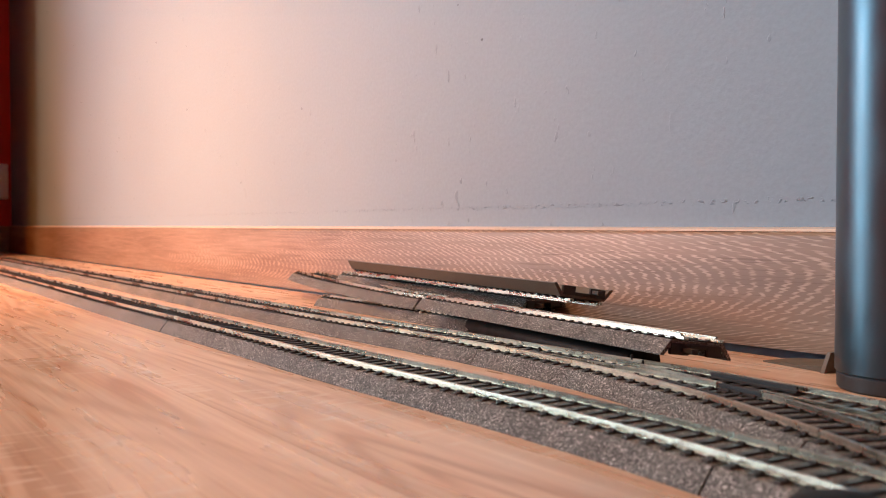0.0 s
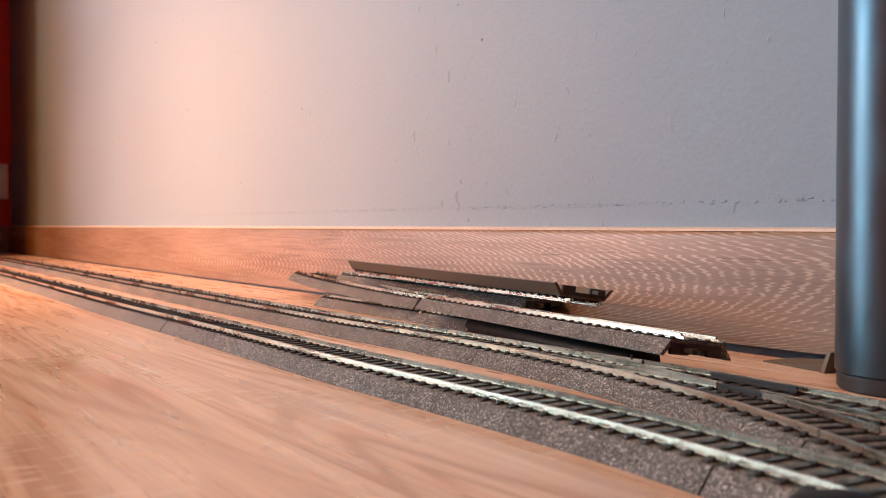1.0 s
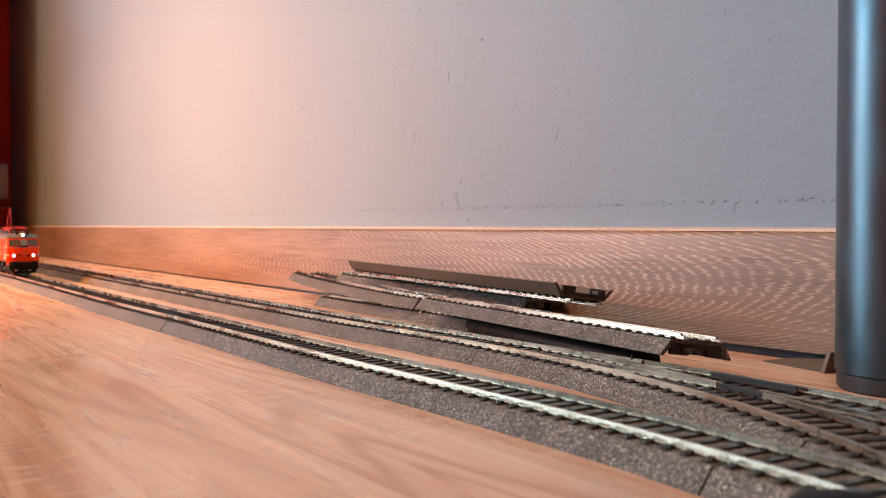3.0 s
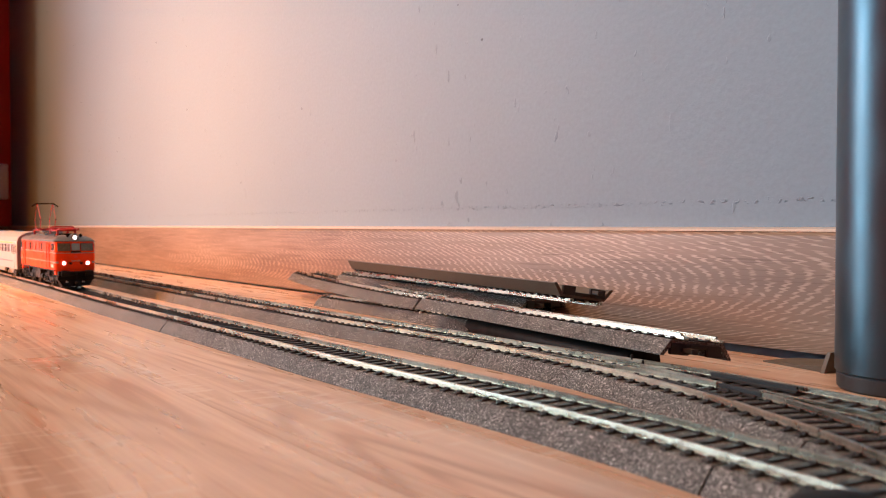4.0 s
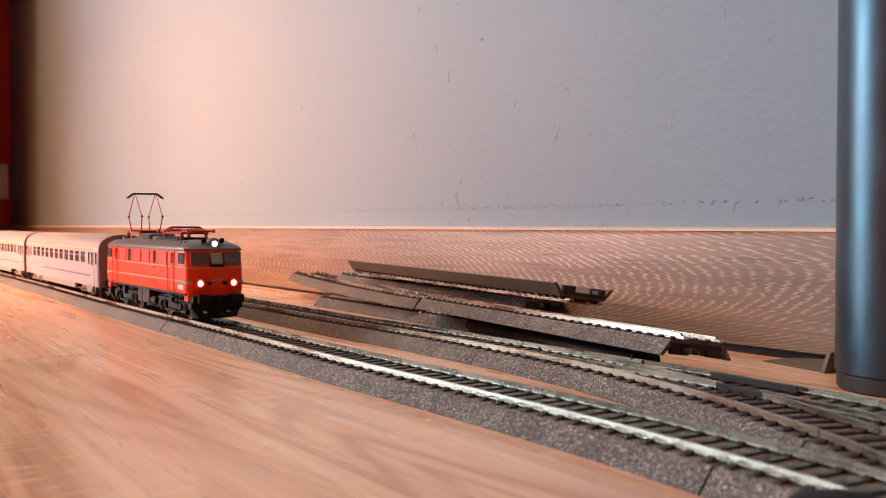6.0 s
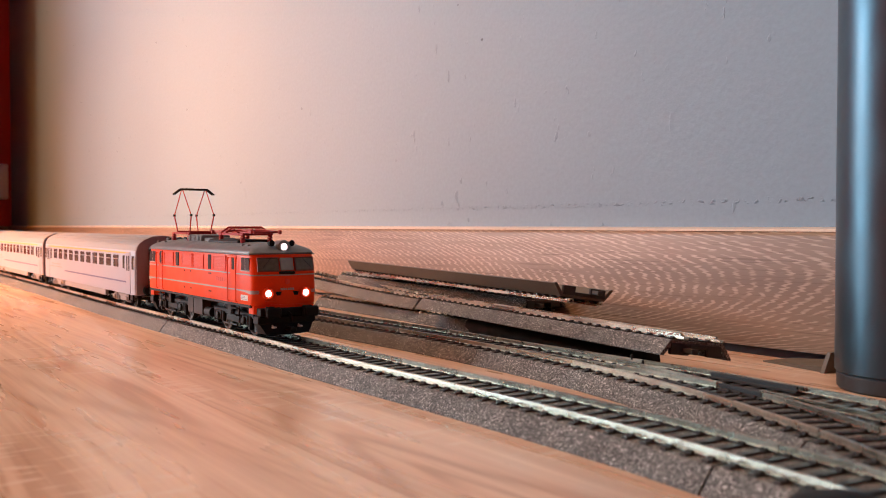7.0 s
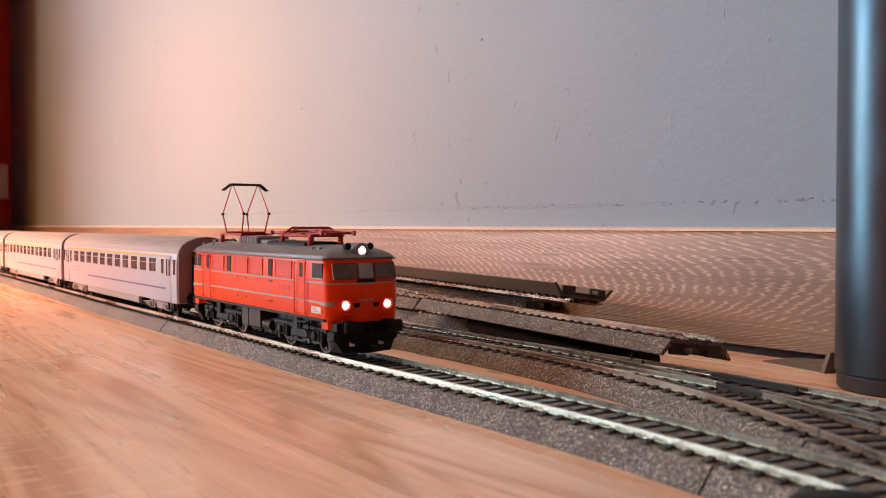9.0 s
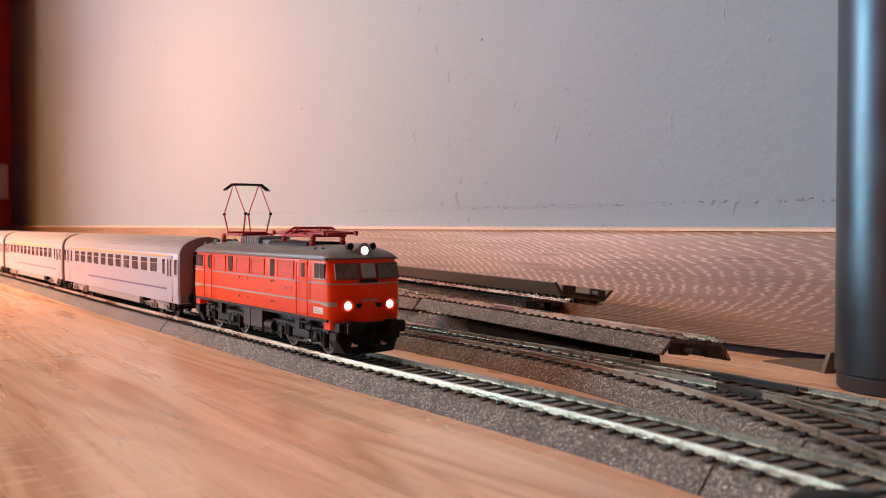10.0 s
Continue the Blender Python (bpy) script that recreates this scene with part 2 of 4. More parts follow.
specked(PAINT)
scuffed(PAINT, 0.0735, 0.0018)
CEIL = material("ceiling_paint", (0.75, 0.75, 0.74), 0.8, 0, 0.05, 4, 0.0001, 300)
OAK = wood("oak_baseboard", (0.155, 0.102, 0.064), (0.47, 0.37, 0.28), "Z", 0.42, 0.0095, 120.0, 0.6, 0.16, 800.0)
FLOOR = floor_wood("oak_floor", (0.56, 0.35, 0.225), (0.86, 0.64, 0.475), 0.29)
# near-black with no sheen: the shade of the void is put into the colour
VOID_BLACK = material("floor_void", (0.012, 0.011, 0.01), 0.95, 0, 0.2, 40, 0, 600, 0.0)
BALLAST = granite("grey_ballast", (0.12, 0.121, 0.113), (0.8, 0.78, 0.74))
SLEEPER = material("sleeper_plastic", (0.025, 0.022, 0.02), 0.55, 0, 0.3, 200, 0.00006, 2500)
NICKEL = material("nickel_rail", (0.55, 0.485, 0.39), 0.28, 1.0, 0.25, 45, 0, 900)
UNDER = material("track_underside", (0.04, 0.036, 0.032), 0.6, 0, 0.2, 80, 0.00005, 1200)
OLIVE = material("olive_plastic", (0.115, 0.095, 0.068), 0.55, 0, 0.1, 60, 0.00003, 1200)
POLE = material("blue_grey_metal", (0.075, 0.12, 0.15), 0.36, 0.8, 0.06, 40, 0.000006, 2500)
POLE_CAP = material("pole_foot_plastic", (0.03, 0.035, 0.04), 0.5, 0, 0.15, 60, 0.00004, 900)
RED = material("loco_red", (0.86, 0.068, 0.007), 0.38, 0, 0.05, 60, 0, 900, 0.18)
RED_DARK = material("louvre_red", (0.80, 0.085, 0.035), 0.5, 0, 0.08, 60, 0, 900, 0.3)
PANTO = material("pantograph_maroon", (0.36, 0.022, 0.024), 0.5, 0.1, 0.15, 200, 0, 900)
SEAL = material("window_seal", (0.22, 0.045, 0.03), 0.55, 0, 0.1, 90, 0, 900)
ROOF = material("loco_roof_grey", (0.12, 0.135, 0.145), 0.4, 0, 0.12, 90, 0, 900, 0.5)
STRIPE = material("stripe_grey", (0.38, 0.34, 0.32), 0.5, 0, 0.08, 90, 0, 900)
BLACK = material("chassis_black", (0.006, 0.0058, 0.0055), 0.5, 0, 0.3, 120, 0.00004, 1500, 0.2)
BROWN = material("underfloor_brown", (0.035, 0.024, 0.018), 0.5, 0, 0.2, 120, 0.00003, 1500, 0.25)
STEEL = material("wheel_steel", (0.06, 0.055, 0.05), 0.4, 0.6, 0.15, 120, 0, 900)
GLASS = material("dark_glazing", (0.05, 0.048, 0.056), 0.25, 0, 0.1, 50, 0, 500, 0.08)
CAB_GLASS = material("cab_glazing", (0.13, 0.135, 0.10), 0.15, 0, 0.2, 80, 0, 500, 0.5)
PALE_GLASS = material("pale_glazing", (0.27, 0.35, 0.34), 0.1, 0, 0.1, 50, 0, 500, 0.6)
COACH = material("coach_grey", (0.36, 0.38, 0.47), 0.4, 0, 0.05, 60, 0, 900)
COACH_ROOF = material("coach_roof_grey", (0.28, 0.29, 0.30), 0.6, 0, 0.08, 60, 0, 900)
COACH_BLUE = material("coach_blue_line", (0.09, 0.09, 0.22), 0.45, 0, 0.06, 60, 0, 900)
YELLOW = material("coach_yellow_line", (0.75, 0.42, 0.05), 0.45, 0, 0.06, 60, 0, 900)
COACH_LOW = material("coach_underframe_grey", (0.28, 0.27, 0.27), 0.55, 0, 0.15, 90, 0, 900)
COACH_END = material("coach_end_mauve", (0.20, 0.15, 0.17), 0.5, 0, 0.1, 60, 0, 900)
PALE_BEAD = material("pale_bead", (0.66, 0.57, 0.49), 0.35, 0, 0.1, 25, 0.00005, 500)
WHITE = material("white_plastic", (0.75, 0.73, 0.7), 0.45, 0, 0.05, 60, 0, 900)
HEADLIGHT = glow("headlight_glow", (1.0, 0.80, 0.78), 3.2)
BULB = glow("bulb_glow", (1.0, 0.55, 0.22), 30.0)

# ---- mesh helpers, in millimetres ----
MM = 0.001


class Shape:
    """Collects boxes, rods and lofts, in millimetres, for one mesh."""

    def __init__(self):
        self.v, self.f = [], []

    def add(self, verts, faces, m=None):
        k = len(self.v)
        for p in verts:
            p = Vector(p)
            self.v.append(m @ p if m else p)
        self.f += [tuple(k + i for i in f) for f in faces]
        return self

    def box(self, x0, x1, y0, y1, z0, z1, b=0.0, m=None):
        if b <= 0:
            vs = [(x, y, z) for z in (z0, z1) for y in (y0, y1) for x in (x0, x1)]
            fs = [(0, 2, 3, 1), (4, 5, 7, 6), (0, 1, 5, 4), (2, 6, 7, 3), (0, 4, 6, 2), (1, 3, 7, 5)]
            return self.add(vs, fs, m)
        b = min(b, (x1 - x0) * 0.45, (y1 - y0) * 0.45, (z1 - z0) * 0.45)
        rings = []
        for z, o in ((z0, b), (z0 + b, 0), (z1 - b, 0), (z1, b)):
            a, c, d, e = x0 + o, x1 - o, y0 + o, y1 - o
            k = b * 0.6
            rings.append([(a + k, d, z), (c - k, d, z), (c, d + k, z), (c, e - k, z), (c - k, e, z), (a + k, e, z), (a, e - k, z), (a, d + k, z)])
        return self.loft(rings, True, m)

    def loft(self, rings, caps=True, m=None):
        n = len(rings[0])
        vs = [p for r in rings for p in r]
        fs = []
        for i in range(len(rings) - 1):
            for j in range(n):
                k = (j + 1) % n
                fs.append((i * n + j, i * n + k, (i + 1) * n + k, (i + 1) * n + j))
        if caps:
            fs.append(tuple(reversed(range(n))))
            fs.append(tuple((len(rings) - 1) * n + j for j in range(n)))
        return self.add(vs, fs, m)

    def rod(self, p, q, r, n=10, r2=None, m=None):
        p, q = Vector(p), Vector(q)
        d = (q - p).normalized()
        a = d.orthogonal().normalized()
        c = d.cross(a)
        r2 = r if r2 is None else r2
        rings = [[o + (a * math.cos(t) + c * math.sin(t)) * s for t in [2 * math.pi * i / n for i in range(n)]] for o, s in ((p, r), (q, r2))]
        return self.loft(rings, True, m)

    def turned(self, rings, n=24, axis="z", m=None):
        """Rings of (radius, height) turned round an axis."""
        out = []
        for r, h in rings:
            c = []
            for i in range(n):
                t = 2 * math.pi * i / n
                a, b = r * math.cos(t), r * math.sin(t)
                c.append({"z": (a, b, h), "x": (h, a, b), "y": (b, h, a)}[axis])
            out.append(c)
        return self.loft(out, True, m)

    def mesh(self, name, mat, smooth=False):
        me = bpy.data.meshes.new(name)
        me.from_pydata([tuple(p * MM) for p in self.v], [], self.f)
        bm = bmesh.new()
        bm.from_mesh(me)
        bmesh.ops.recalc_face_normals(bm, faces=bm.faces)
        bm.to_mesh(me)
        bm.free()
        me.materials.append(mat)
        if smooth:
            for p in me.polygons:
                p.use_smooth = True
            me.set_sharp_from_angle(angle=radians(38))
        return me


def part(name, shape, mat, parent=None, label="", smooth=False, m=None):
    me = shape if isinstance(shape, bpy.types.Mesh) else shape.mesh(name, mat, smooth)
    ob = new(name, me)
    if parent:
        ob.parent = parent
    if m is not None:
        ob.matrix_basis = m
    return tagged(ob, label)


def at(x, y, z, rx=0, ry=0, rz=0):
    return pose(x * MM, y * MM, z * MM, rx, ry, rz)


# ---- the room ----
WALL_Y, END_X, FAR_X, BACK_Y, TOP = 383.0, -2380.0, 1000.0, -2200.0, 2500.0
tagged(part("wall_long", Shape().box(END_X - 120, FAR_X + 120, WALL_Y, WALL_Y + 120, -20, TOP), PAINT), "light blue-grey painted plaster wall", "wall", kind="structure")
end = Shape()
WIN = (-2000.0, -900.0, 60.0, 1700.0)
end.box(END_X - 120, END_X, WIN[1], WALL_Y, -20, TOP).box(END_X - 120, END_X, BACK_Y, WIN[0], -20, TOP)
end.box(END_X - 120, END_X, WIN[0], WIN[1], -20, WIN[2]).box(END_X - 120, END_X, WIN[0], WIN[1], WIN[3], TOP)
tagged(part("wall_end", end, RED_PAINT), "dark red painted end wall with a window", "wall", kind="structure")
# unseen walls; their dark red is added to cut bounced daylight
tagged(part("wall_back", Shape().box(END_X - 120, FAR_X + 120, BACK_Y - 120, BACK_Y, -20, TOP), RED_PAINT), "unseen plaster wall, dark red to cut bounced light", "wall", kind="structure")
tagged(part("wall_near_end", Shape().box(FAR_X, FAR_X + 120, BACK_Y, WALL_Y, -20, TOP), RED_PAINT), "unseen plaster wall, dark red to cut bounced light", "wall", kind="structure")
tagged(part("ceiling", Shape().box(END_X - 120, FAR_X + 120, BACK_Y - 120, WALL_Y + 120, TOP, TOP + 60), CEIL), "white painted ceiling", "ceiling", kind="structure")
floor = tagged(part("floor", Shape().box(END_X - 100, FAR_X + 100, BACK_Y - 100, WALL_Y + 100, -20, -9), VOID_BLACK), "oak laminate plank floor with fine joints", "floor", kind="structure")

# an unseen pier added between the window and the long wall, shading its end
tagged(part("wall_pier", Shape().box(END_X, -1940, -470, 222, -9, TOP), RED_PAINT), "unseen dark red pier added to shade the wall", "wall", kind="structure")

# window frame in the end wall
window = tagged(new("window_1"), "white framed window in the red end wall", "window", kind="structure")
fr = Shape()
for y0, y1, z0, z1 in ((WIN[0], WIN[1], WIN[2], WIN[2] + 55), (WIN[0], WIN[1], WIN[3] - 55, WIN[3]), (WIN[0], WIN[0] + 55, WIN[2] + 55, WIN[3] - 55), (WIN[1] - 55, WIN[1], WIN[2] + 55, WIN[3] - 55)):
    fr.box(END_X - 90, END_X - 40, y0, y1, z0, z1, 4)
part("window_frame", fr, WHITE, window)

# baseboard: its foot stands a little off the floor towards one end
bb = Shape()
ring = []
for x, gap in ((END_X, 0.5), (-1000.0, 0.8), (-500.0, 1.6), (-250.0, 3.2), (FAR_X, 3.4)):
    ring.append([(x, WALL_Y, gap), (x, 375.0, gap), (x, 375.0, 55.6), (x, 375.5, 57.0), (x, 376.6, 58.2), (x, 378.2, 58.9), (x, 380.2, 59.3), (x, WALL_Y, 59.4)])
bb.loft(ring)
tagged(part("baseboard", bb, OAK, smooth=True), "oak-patterned laminate baseboard along the wall", "baseboard", kind="structure")
# pale strip along the baseboard's top edge
bead = Shape()
bead.loft([[(x, WALL_Y, 59.1), (x, 376.4, 58.4), (x, 377.2, 59.5), (x, 379.4, 60.1), (x, WALL_Y, 60.5)] for x in (END_X, FAR_X)])
tagged(part("trim", bead, PALE_BEAD, smooth=True), "thin pale bead along the baseboard's top edge", "trim", kind="structure")
tagged(part("baseboard_end", Shape().box(END_X, END_X + 8, BACK_Y, 375, 0.5, 59.2, 1.0), OAK), "oak-patterned laminate baseboard along the end wall", "baseboard", kind="structure")

# wall socket on the red wall
socket = tagged(new("wall_socket"), "white plastic wall socket on the red wall", "wall socket")
socket.matrix_basis = at(END_X, 335, 163)
part("frame", Shape().box(0, 9, -41, 41, -41, 41, 3), WHITE, socket)
part("insert", Shape().turned([(20, 9), (20, 11), (18, 11.5)], 24, "x"), WHITE, socket)

# ---- the train's way ----


def smooth_line(points, step=4.0):
    """A dense line through the points (Catmull-Rom), with its running length."""
    p = [Vector(q) for q in points]
    p = [p[0] * 2 - p[1]] + p + [p[-1] * 2 - p[-2]]
    out = []
    for i in range(1, len(p) - 2):
        n = max(2, int((p[i + 1] - p[i]).length / step))
        for k in range(n):
            t = k / n
            a, b, c, d = p[i - 1], p[i], p[i + 1], p[i + 2]
            out.append(0.5 * ((2 * b) + (c - a) * t + (2 * a - 5 * b + 4 * c - d) * t * t + (3 * b - a - 3 * c + d) * t ** 3))
    out.append(p[-2])
    return out


class Way:
    def __init__(self, pts):
        self.p = pts
        self.s = [0.0]
        for a, b in zip(pts, pts[1:]):
            self.s.append(self.s[-1] + (b - a).length)
        self.a = np.array([tuple(q) for q in pts])

    def point(self, s):
        return Vector((np.interp(s, self.s, self.a[:, 0]), np.interp(s, self.s, self.a[:, 1])))

    def heading(self, s):
        """Degrees, of the way back along the line (towards its start)."""
        d = self.point(s - 6) - self.point(s + 6)
        return math.degrees(math.atan2(d.y, d.x))

    def at_x(self, x):
        """Length at which the line, running towards minus x, passes x."""
        i = int(np.argmax(self.a[:, 0] <= x))
        a, b = self.p[i - 1], self.p[i]
        return self.s[i - 1] + (self.s[i] - self.s[i - 1]) * (a.x - x) / max(a.x - b.x, 1e-6)


main_pts = smooth_line([(120, 74), (40, 126), (-20, 155), (-60, 168), (-100, 177.5), (-130, 181.5), (-180, 184.6), (-250, 184.0), (-340, 181.3), (-480, 181.2), (-655, 179), (-850, 180), (-1030, 180.5), (-1400, 181)])
RAD = 360.0
arc = [Vector((-1400 - RAD * math.sin(a), 181 - RAD + RAD * math.cos(a))) for a in [math.pi * i / 120 for i in range(1, 121)]]
back = [Vector((-1400 + 8 * i, 181 - 2 * RAD)) for i in range(1, 120)]
MAIN = Way(main_pts + arc + back)
SIDE = Way(smooth_line([(-331, 255.2), (-380, 255.2), (-480, 251.5), (-660, 250.5), (-980, 251.5), (-1280, 254), (-2300, 256)]))
THROUGH = Way(smooth_line([(80, 222), (0, 234), (-80, 246), (-150, 253.5), (-190, 257.5), (-230, 258.8), (-280, 256.8), (-331, 255.2)]))
DIVERGE = Way(smooth_line([(60, 90), (0, 139), (-60, 180), (-100, 202), (-130, 216.8), (-160, 228.5), (-190, 238), (-245, 249.0), (-290, 253.6), (-331, 255.2)]))

RAIL_Z, HALF, TOPW, BED, GAUGE = 9.0, 17.5, 12.9, 6.3, 8.75
sleeper_shape = Shape().box(-1.15, 1.15, -12.6, 12.6, 5.6, 6.9, 0.2)
for s in (-1, 1):
    for k in (-1, 1):
        sleeper_shape.box(-1.0, 1.0, s * GAUGE + k * 1.35 - 0.6, s * GAUGE + k * 1.35 + 0.6, 6.8, 7.5, 0.15)
SLEEPER_MESH = sleeper_shape.mesh("sleeper", SLEEPER)
BED_PROFILE = [(-HALF, 0), (-HALF, 0.5), (-TOPW - 0.6, BED - 0.5), (-TOPW, BED), (TOPW, BED), (TOPW + 0.6, BED - 0.5), (HALF, 0.5), (HALF, 0), (HALF - 1.4, 0), (TOPW - 1, BED - 1.5), (-TOPW + 1, BED - 1.5), (-HALF + 1.4, 0)]
RAIL_PROFILE = [(-1.0, 6.9), (1.0, 6.9), (1.0, 7.2), (0.3, 7.45), (0.3, 8.2), (0.55, 8.35), (0.55, 8.9), (0.4, 9.0), (-0.4, 9.0), (-0.55, 8.9), (-0.55, 8.35), (-0.3, 8.2), (-0.3, 7.45), (-1.0, 7.2)]


def sweep(way, s0, s1, profile, off=0.0, step=8.0, origin=(0, 0)):
    n = max(2, int((s1 - s0) / step) + 1)
    rings = []
    for i in range(n + 1):
        s = s0 + (s1 - s0) * i / n
        p = way.point(s)
        h = radians(way.heading(s))
        nx, ny = -math.sin(h), math.cos(h)
        rings.append([(p.x - origin[0] + nx * (y + off), p.y - origin[1] + ny * (y + off), z) for y, z in profile])
    return Shape().loft(rings)


PITCH = 6.9


def track(name, label, way, s0, s1, group="", sleepers=True, lower=0.0, skin=None):
    """One clip-together track piece: hollow ballast body, two rails, its sleepers."""
    mid = way.point((s0 + s1) / 2)
    o = (mid.x, mid.y)
    thing = tagged(new(name), label, "model track", group)
    thing.matrix_basis = at(o[0], o[1], -lower)
    part("ballast_body", sweep(way, s0 + 0.45, s1 - 0.45, BED_PROFILE, origin=o), skin or BALLAST, thing, "smooth olive plastic underside" if skin else "speckled grey moulded ballast")
    for off in (-GAUGE, GAUGE):
        part("rail", sweep(way, s0 + 0.1, s1 - 0.1, RAIL_PROFILE, off, origin=o), NICKEL, thing, "bright nickel silver rail")
    if sleepers:
        n = int((s1 - s0) / PITCH)
        for i in range(n):
            s = s0 + (i + 0.5) * (s1 - s0) / n
            p = way.point(s)
            part("sleeper", SLEEPER_MESH, None, thing, m=at(p.x - o[0], p.y - o[1], 0, rz=way.heading(s)))
    return thing

# ---- the laid tracks ----
LAID = "pieces of the laid model railway"
marks = [MAIN.at_x(x) for x in (60, -140, -533, -748, -936, -1124, -1312, -1399)]
for a, b in zip(marks, marks[1:]):
    track("track_piece", "straight grey ballast track piece, rails worn bright, on the oak floor", MAIN, a, b, LAID)
s = marks[-1]
while s < marks[-1] + 1100:
    track("curved_track_piece", "curved grey ballast track piece on the oak floor", MAIN, s, s + 188, LAID)
    s += 188
marks = [SIDE.at_x(x) for x in (-331.5, -732, -936, -1124, -1312, -1500, -1688, -1876, -2064)]
for a, b in zip(marks, marks[1:]):
    track("track_piece", "straight grey ballast siding track piece, clipped behind the main line", SIDE, a, b, LAID)

# turnout at the end of the siding, and the tracks beyond it
def turnout():
    thing = tagged(new("turnout"), "grey ballast turnout with nickel rails and black frog", "model track", LAID)
    o = (-270.0, 250.0)
    thing.matrix_basis = at(o[0], o[1], 0)
    d0, d1 = DIVERGE.at_x(-140), DIVERGE.at_x(-330.9)
    t0, t1 = THROUGH.at_x(-140), THROUGH.at_x(-330.9)
    part("ballast_body", sweep(DIVERGE, d0, d1, BED_PROFILE, origin=o), BALLAST, thing, "speckled grey moulded ballast")
    low = [(y, z - 0.12) for y, z in BED_PROFILE]
    part("ballast_body", sweep(THROUGH, t0, t1, low, origin=o), BALLAST, thing, "speckled grey moulded ballast")
    part("rail", sweep(DIVERGE, d0, d1, RAIL_PROFILE, GAUGE * -1, origin=o), NICKEL, thing)
    part("rail", sweep(THROUGH, t0, t1, RAIL_PROFILE, GAUGE, origin=o), NICKEL, thing)
    part("rail", sweep(DIVERGE, d0, DIVERGE.at_x(-188), RAIL_PROFILE, GAUGE, origin=o), NICKEL, thing)
    part("rail", sweep(THROUGH, t0, THROUGH.at_x(-188), RAIL_PROFILE, -GAUGE, origin=o), NICKEL, thing)
    part("point_blade", sweep(DIVERGE, DIVERGE.at_x(-206), DIVERGE.at_x(-312), RAIL_PROFILE, GAUGE - 0.5, origin=o), NICKEL, thing, "movable point blade")
    part("point_blade", sweep(THROUGH, THROUGH.at_x(-206), THROUGH.at_x(-312), RAIL_PROFILE, -GAUGE - 0.3, origin=o), NICKEL, thing, "movable point blade")
    part("check_rail", sweep(DIVERGE, DIVERGE.at_x(-186), DIVERGE.at_x(-222), RAIL_PROFILE, -GAUGE + 2.6, origin=o), SLEEPER, thing, "black plastic check rail")
    part("check_rail", sweep(THROUGH, THROUGH.at_x(-186), THROUGH.at_x(-222), RAIL_PROFILE, GAUGE - 2.6, origin=o), SLEEPER, thing, "black plastic check rail")
    for a, b in ((-0.4, 1), (0.4, -1)):
        w = DIVERGE if b > 0 else THROUGH
        part("wing_rail", sweep(w, w.at_x(-188), w.at_x(-205), [(y * 1.3, z - 0.15) for y, z in RAIL_PROFILE], b * GAUGE, origin=o), SLEEPER, thing, "black plastic frog rail")
    for w, x0, x1 in ((DIVERGE, -141, -331), (THROUGH, -141, -246)):
        a, b = w.at_x(x0), w.at_x(x1)
        n = int((b - a) / PITCH)
        for i in range(n):
            s = a + (i + 0.5) * (b - a) / n
            p = w.point(s)
            part("sleeper", SLEEPER_MESH, None, thing, m=at(p.x - o[0], p.y - o[1], 0 if w is DIVERGE else -0.1, rz=w.heading(s)))
    # small hinge pins on the switch rails
    for x, y in ((-249, 258.6), (-300, 250.6), (-262, 266)):
        part("hinge_pin", Shape().rod((x - o[0], y - o[1], 8.4), (x - o[0], y - o[1], 10.4), 0.5, 8), SLEEPER, thing)


turnout()
track("track_piece", "curved grey ballast track piece leaving the turnout", DIVERGE, DIVERGE.at_x(40), DIVERGE.at_x(-139.5), LAID)
track("track_piece", "straight grey ballast track piece beyond the turnout", THROUGH, THROUGH.at_x(60), THROUGH.at_x(-139.5), LAID, lower=0.15)

def plan_oval(a, b, n=28):
    """A squarish oval."""
    out = []
    for i in range(n):
        t = 2 * math.pi * i / n
        c, s = math.cos(t), math.sin(t)
        out.append((a * math.copysign(abs(c) ** 0.6, c), b * math.copysign(abs(s) ** 0.6, s), 0))
    return out


# black feeder clip on the main line's shoulder
feeder = tagged(new("feeder_clip"), "black plastic cable feeder clipped to the track", "feeder clip")
feeder.matrix_basis = at(-86, 143, 0, rz=-24)
part("housing", Shape().loft([[(x * k, y * k, z) for x, y, _ in plan_oval(21, 9)] for z, k in ((0, 1.0), (8, 1.0), (11.4, 0.94), (13.4, 0.82), (14.6, 0.62), (15.0, 0.35))]), BLACK, feeder, smooth=True)
part("cable", Shape().rod((18, -2, 3), (150, -30, 1.5), 1.4, 10), BLACK, feeder)

# ---- the loose pieces stacked against the baseboard ----
LOOSE = "loose track pieces stacked by the wall"


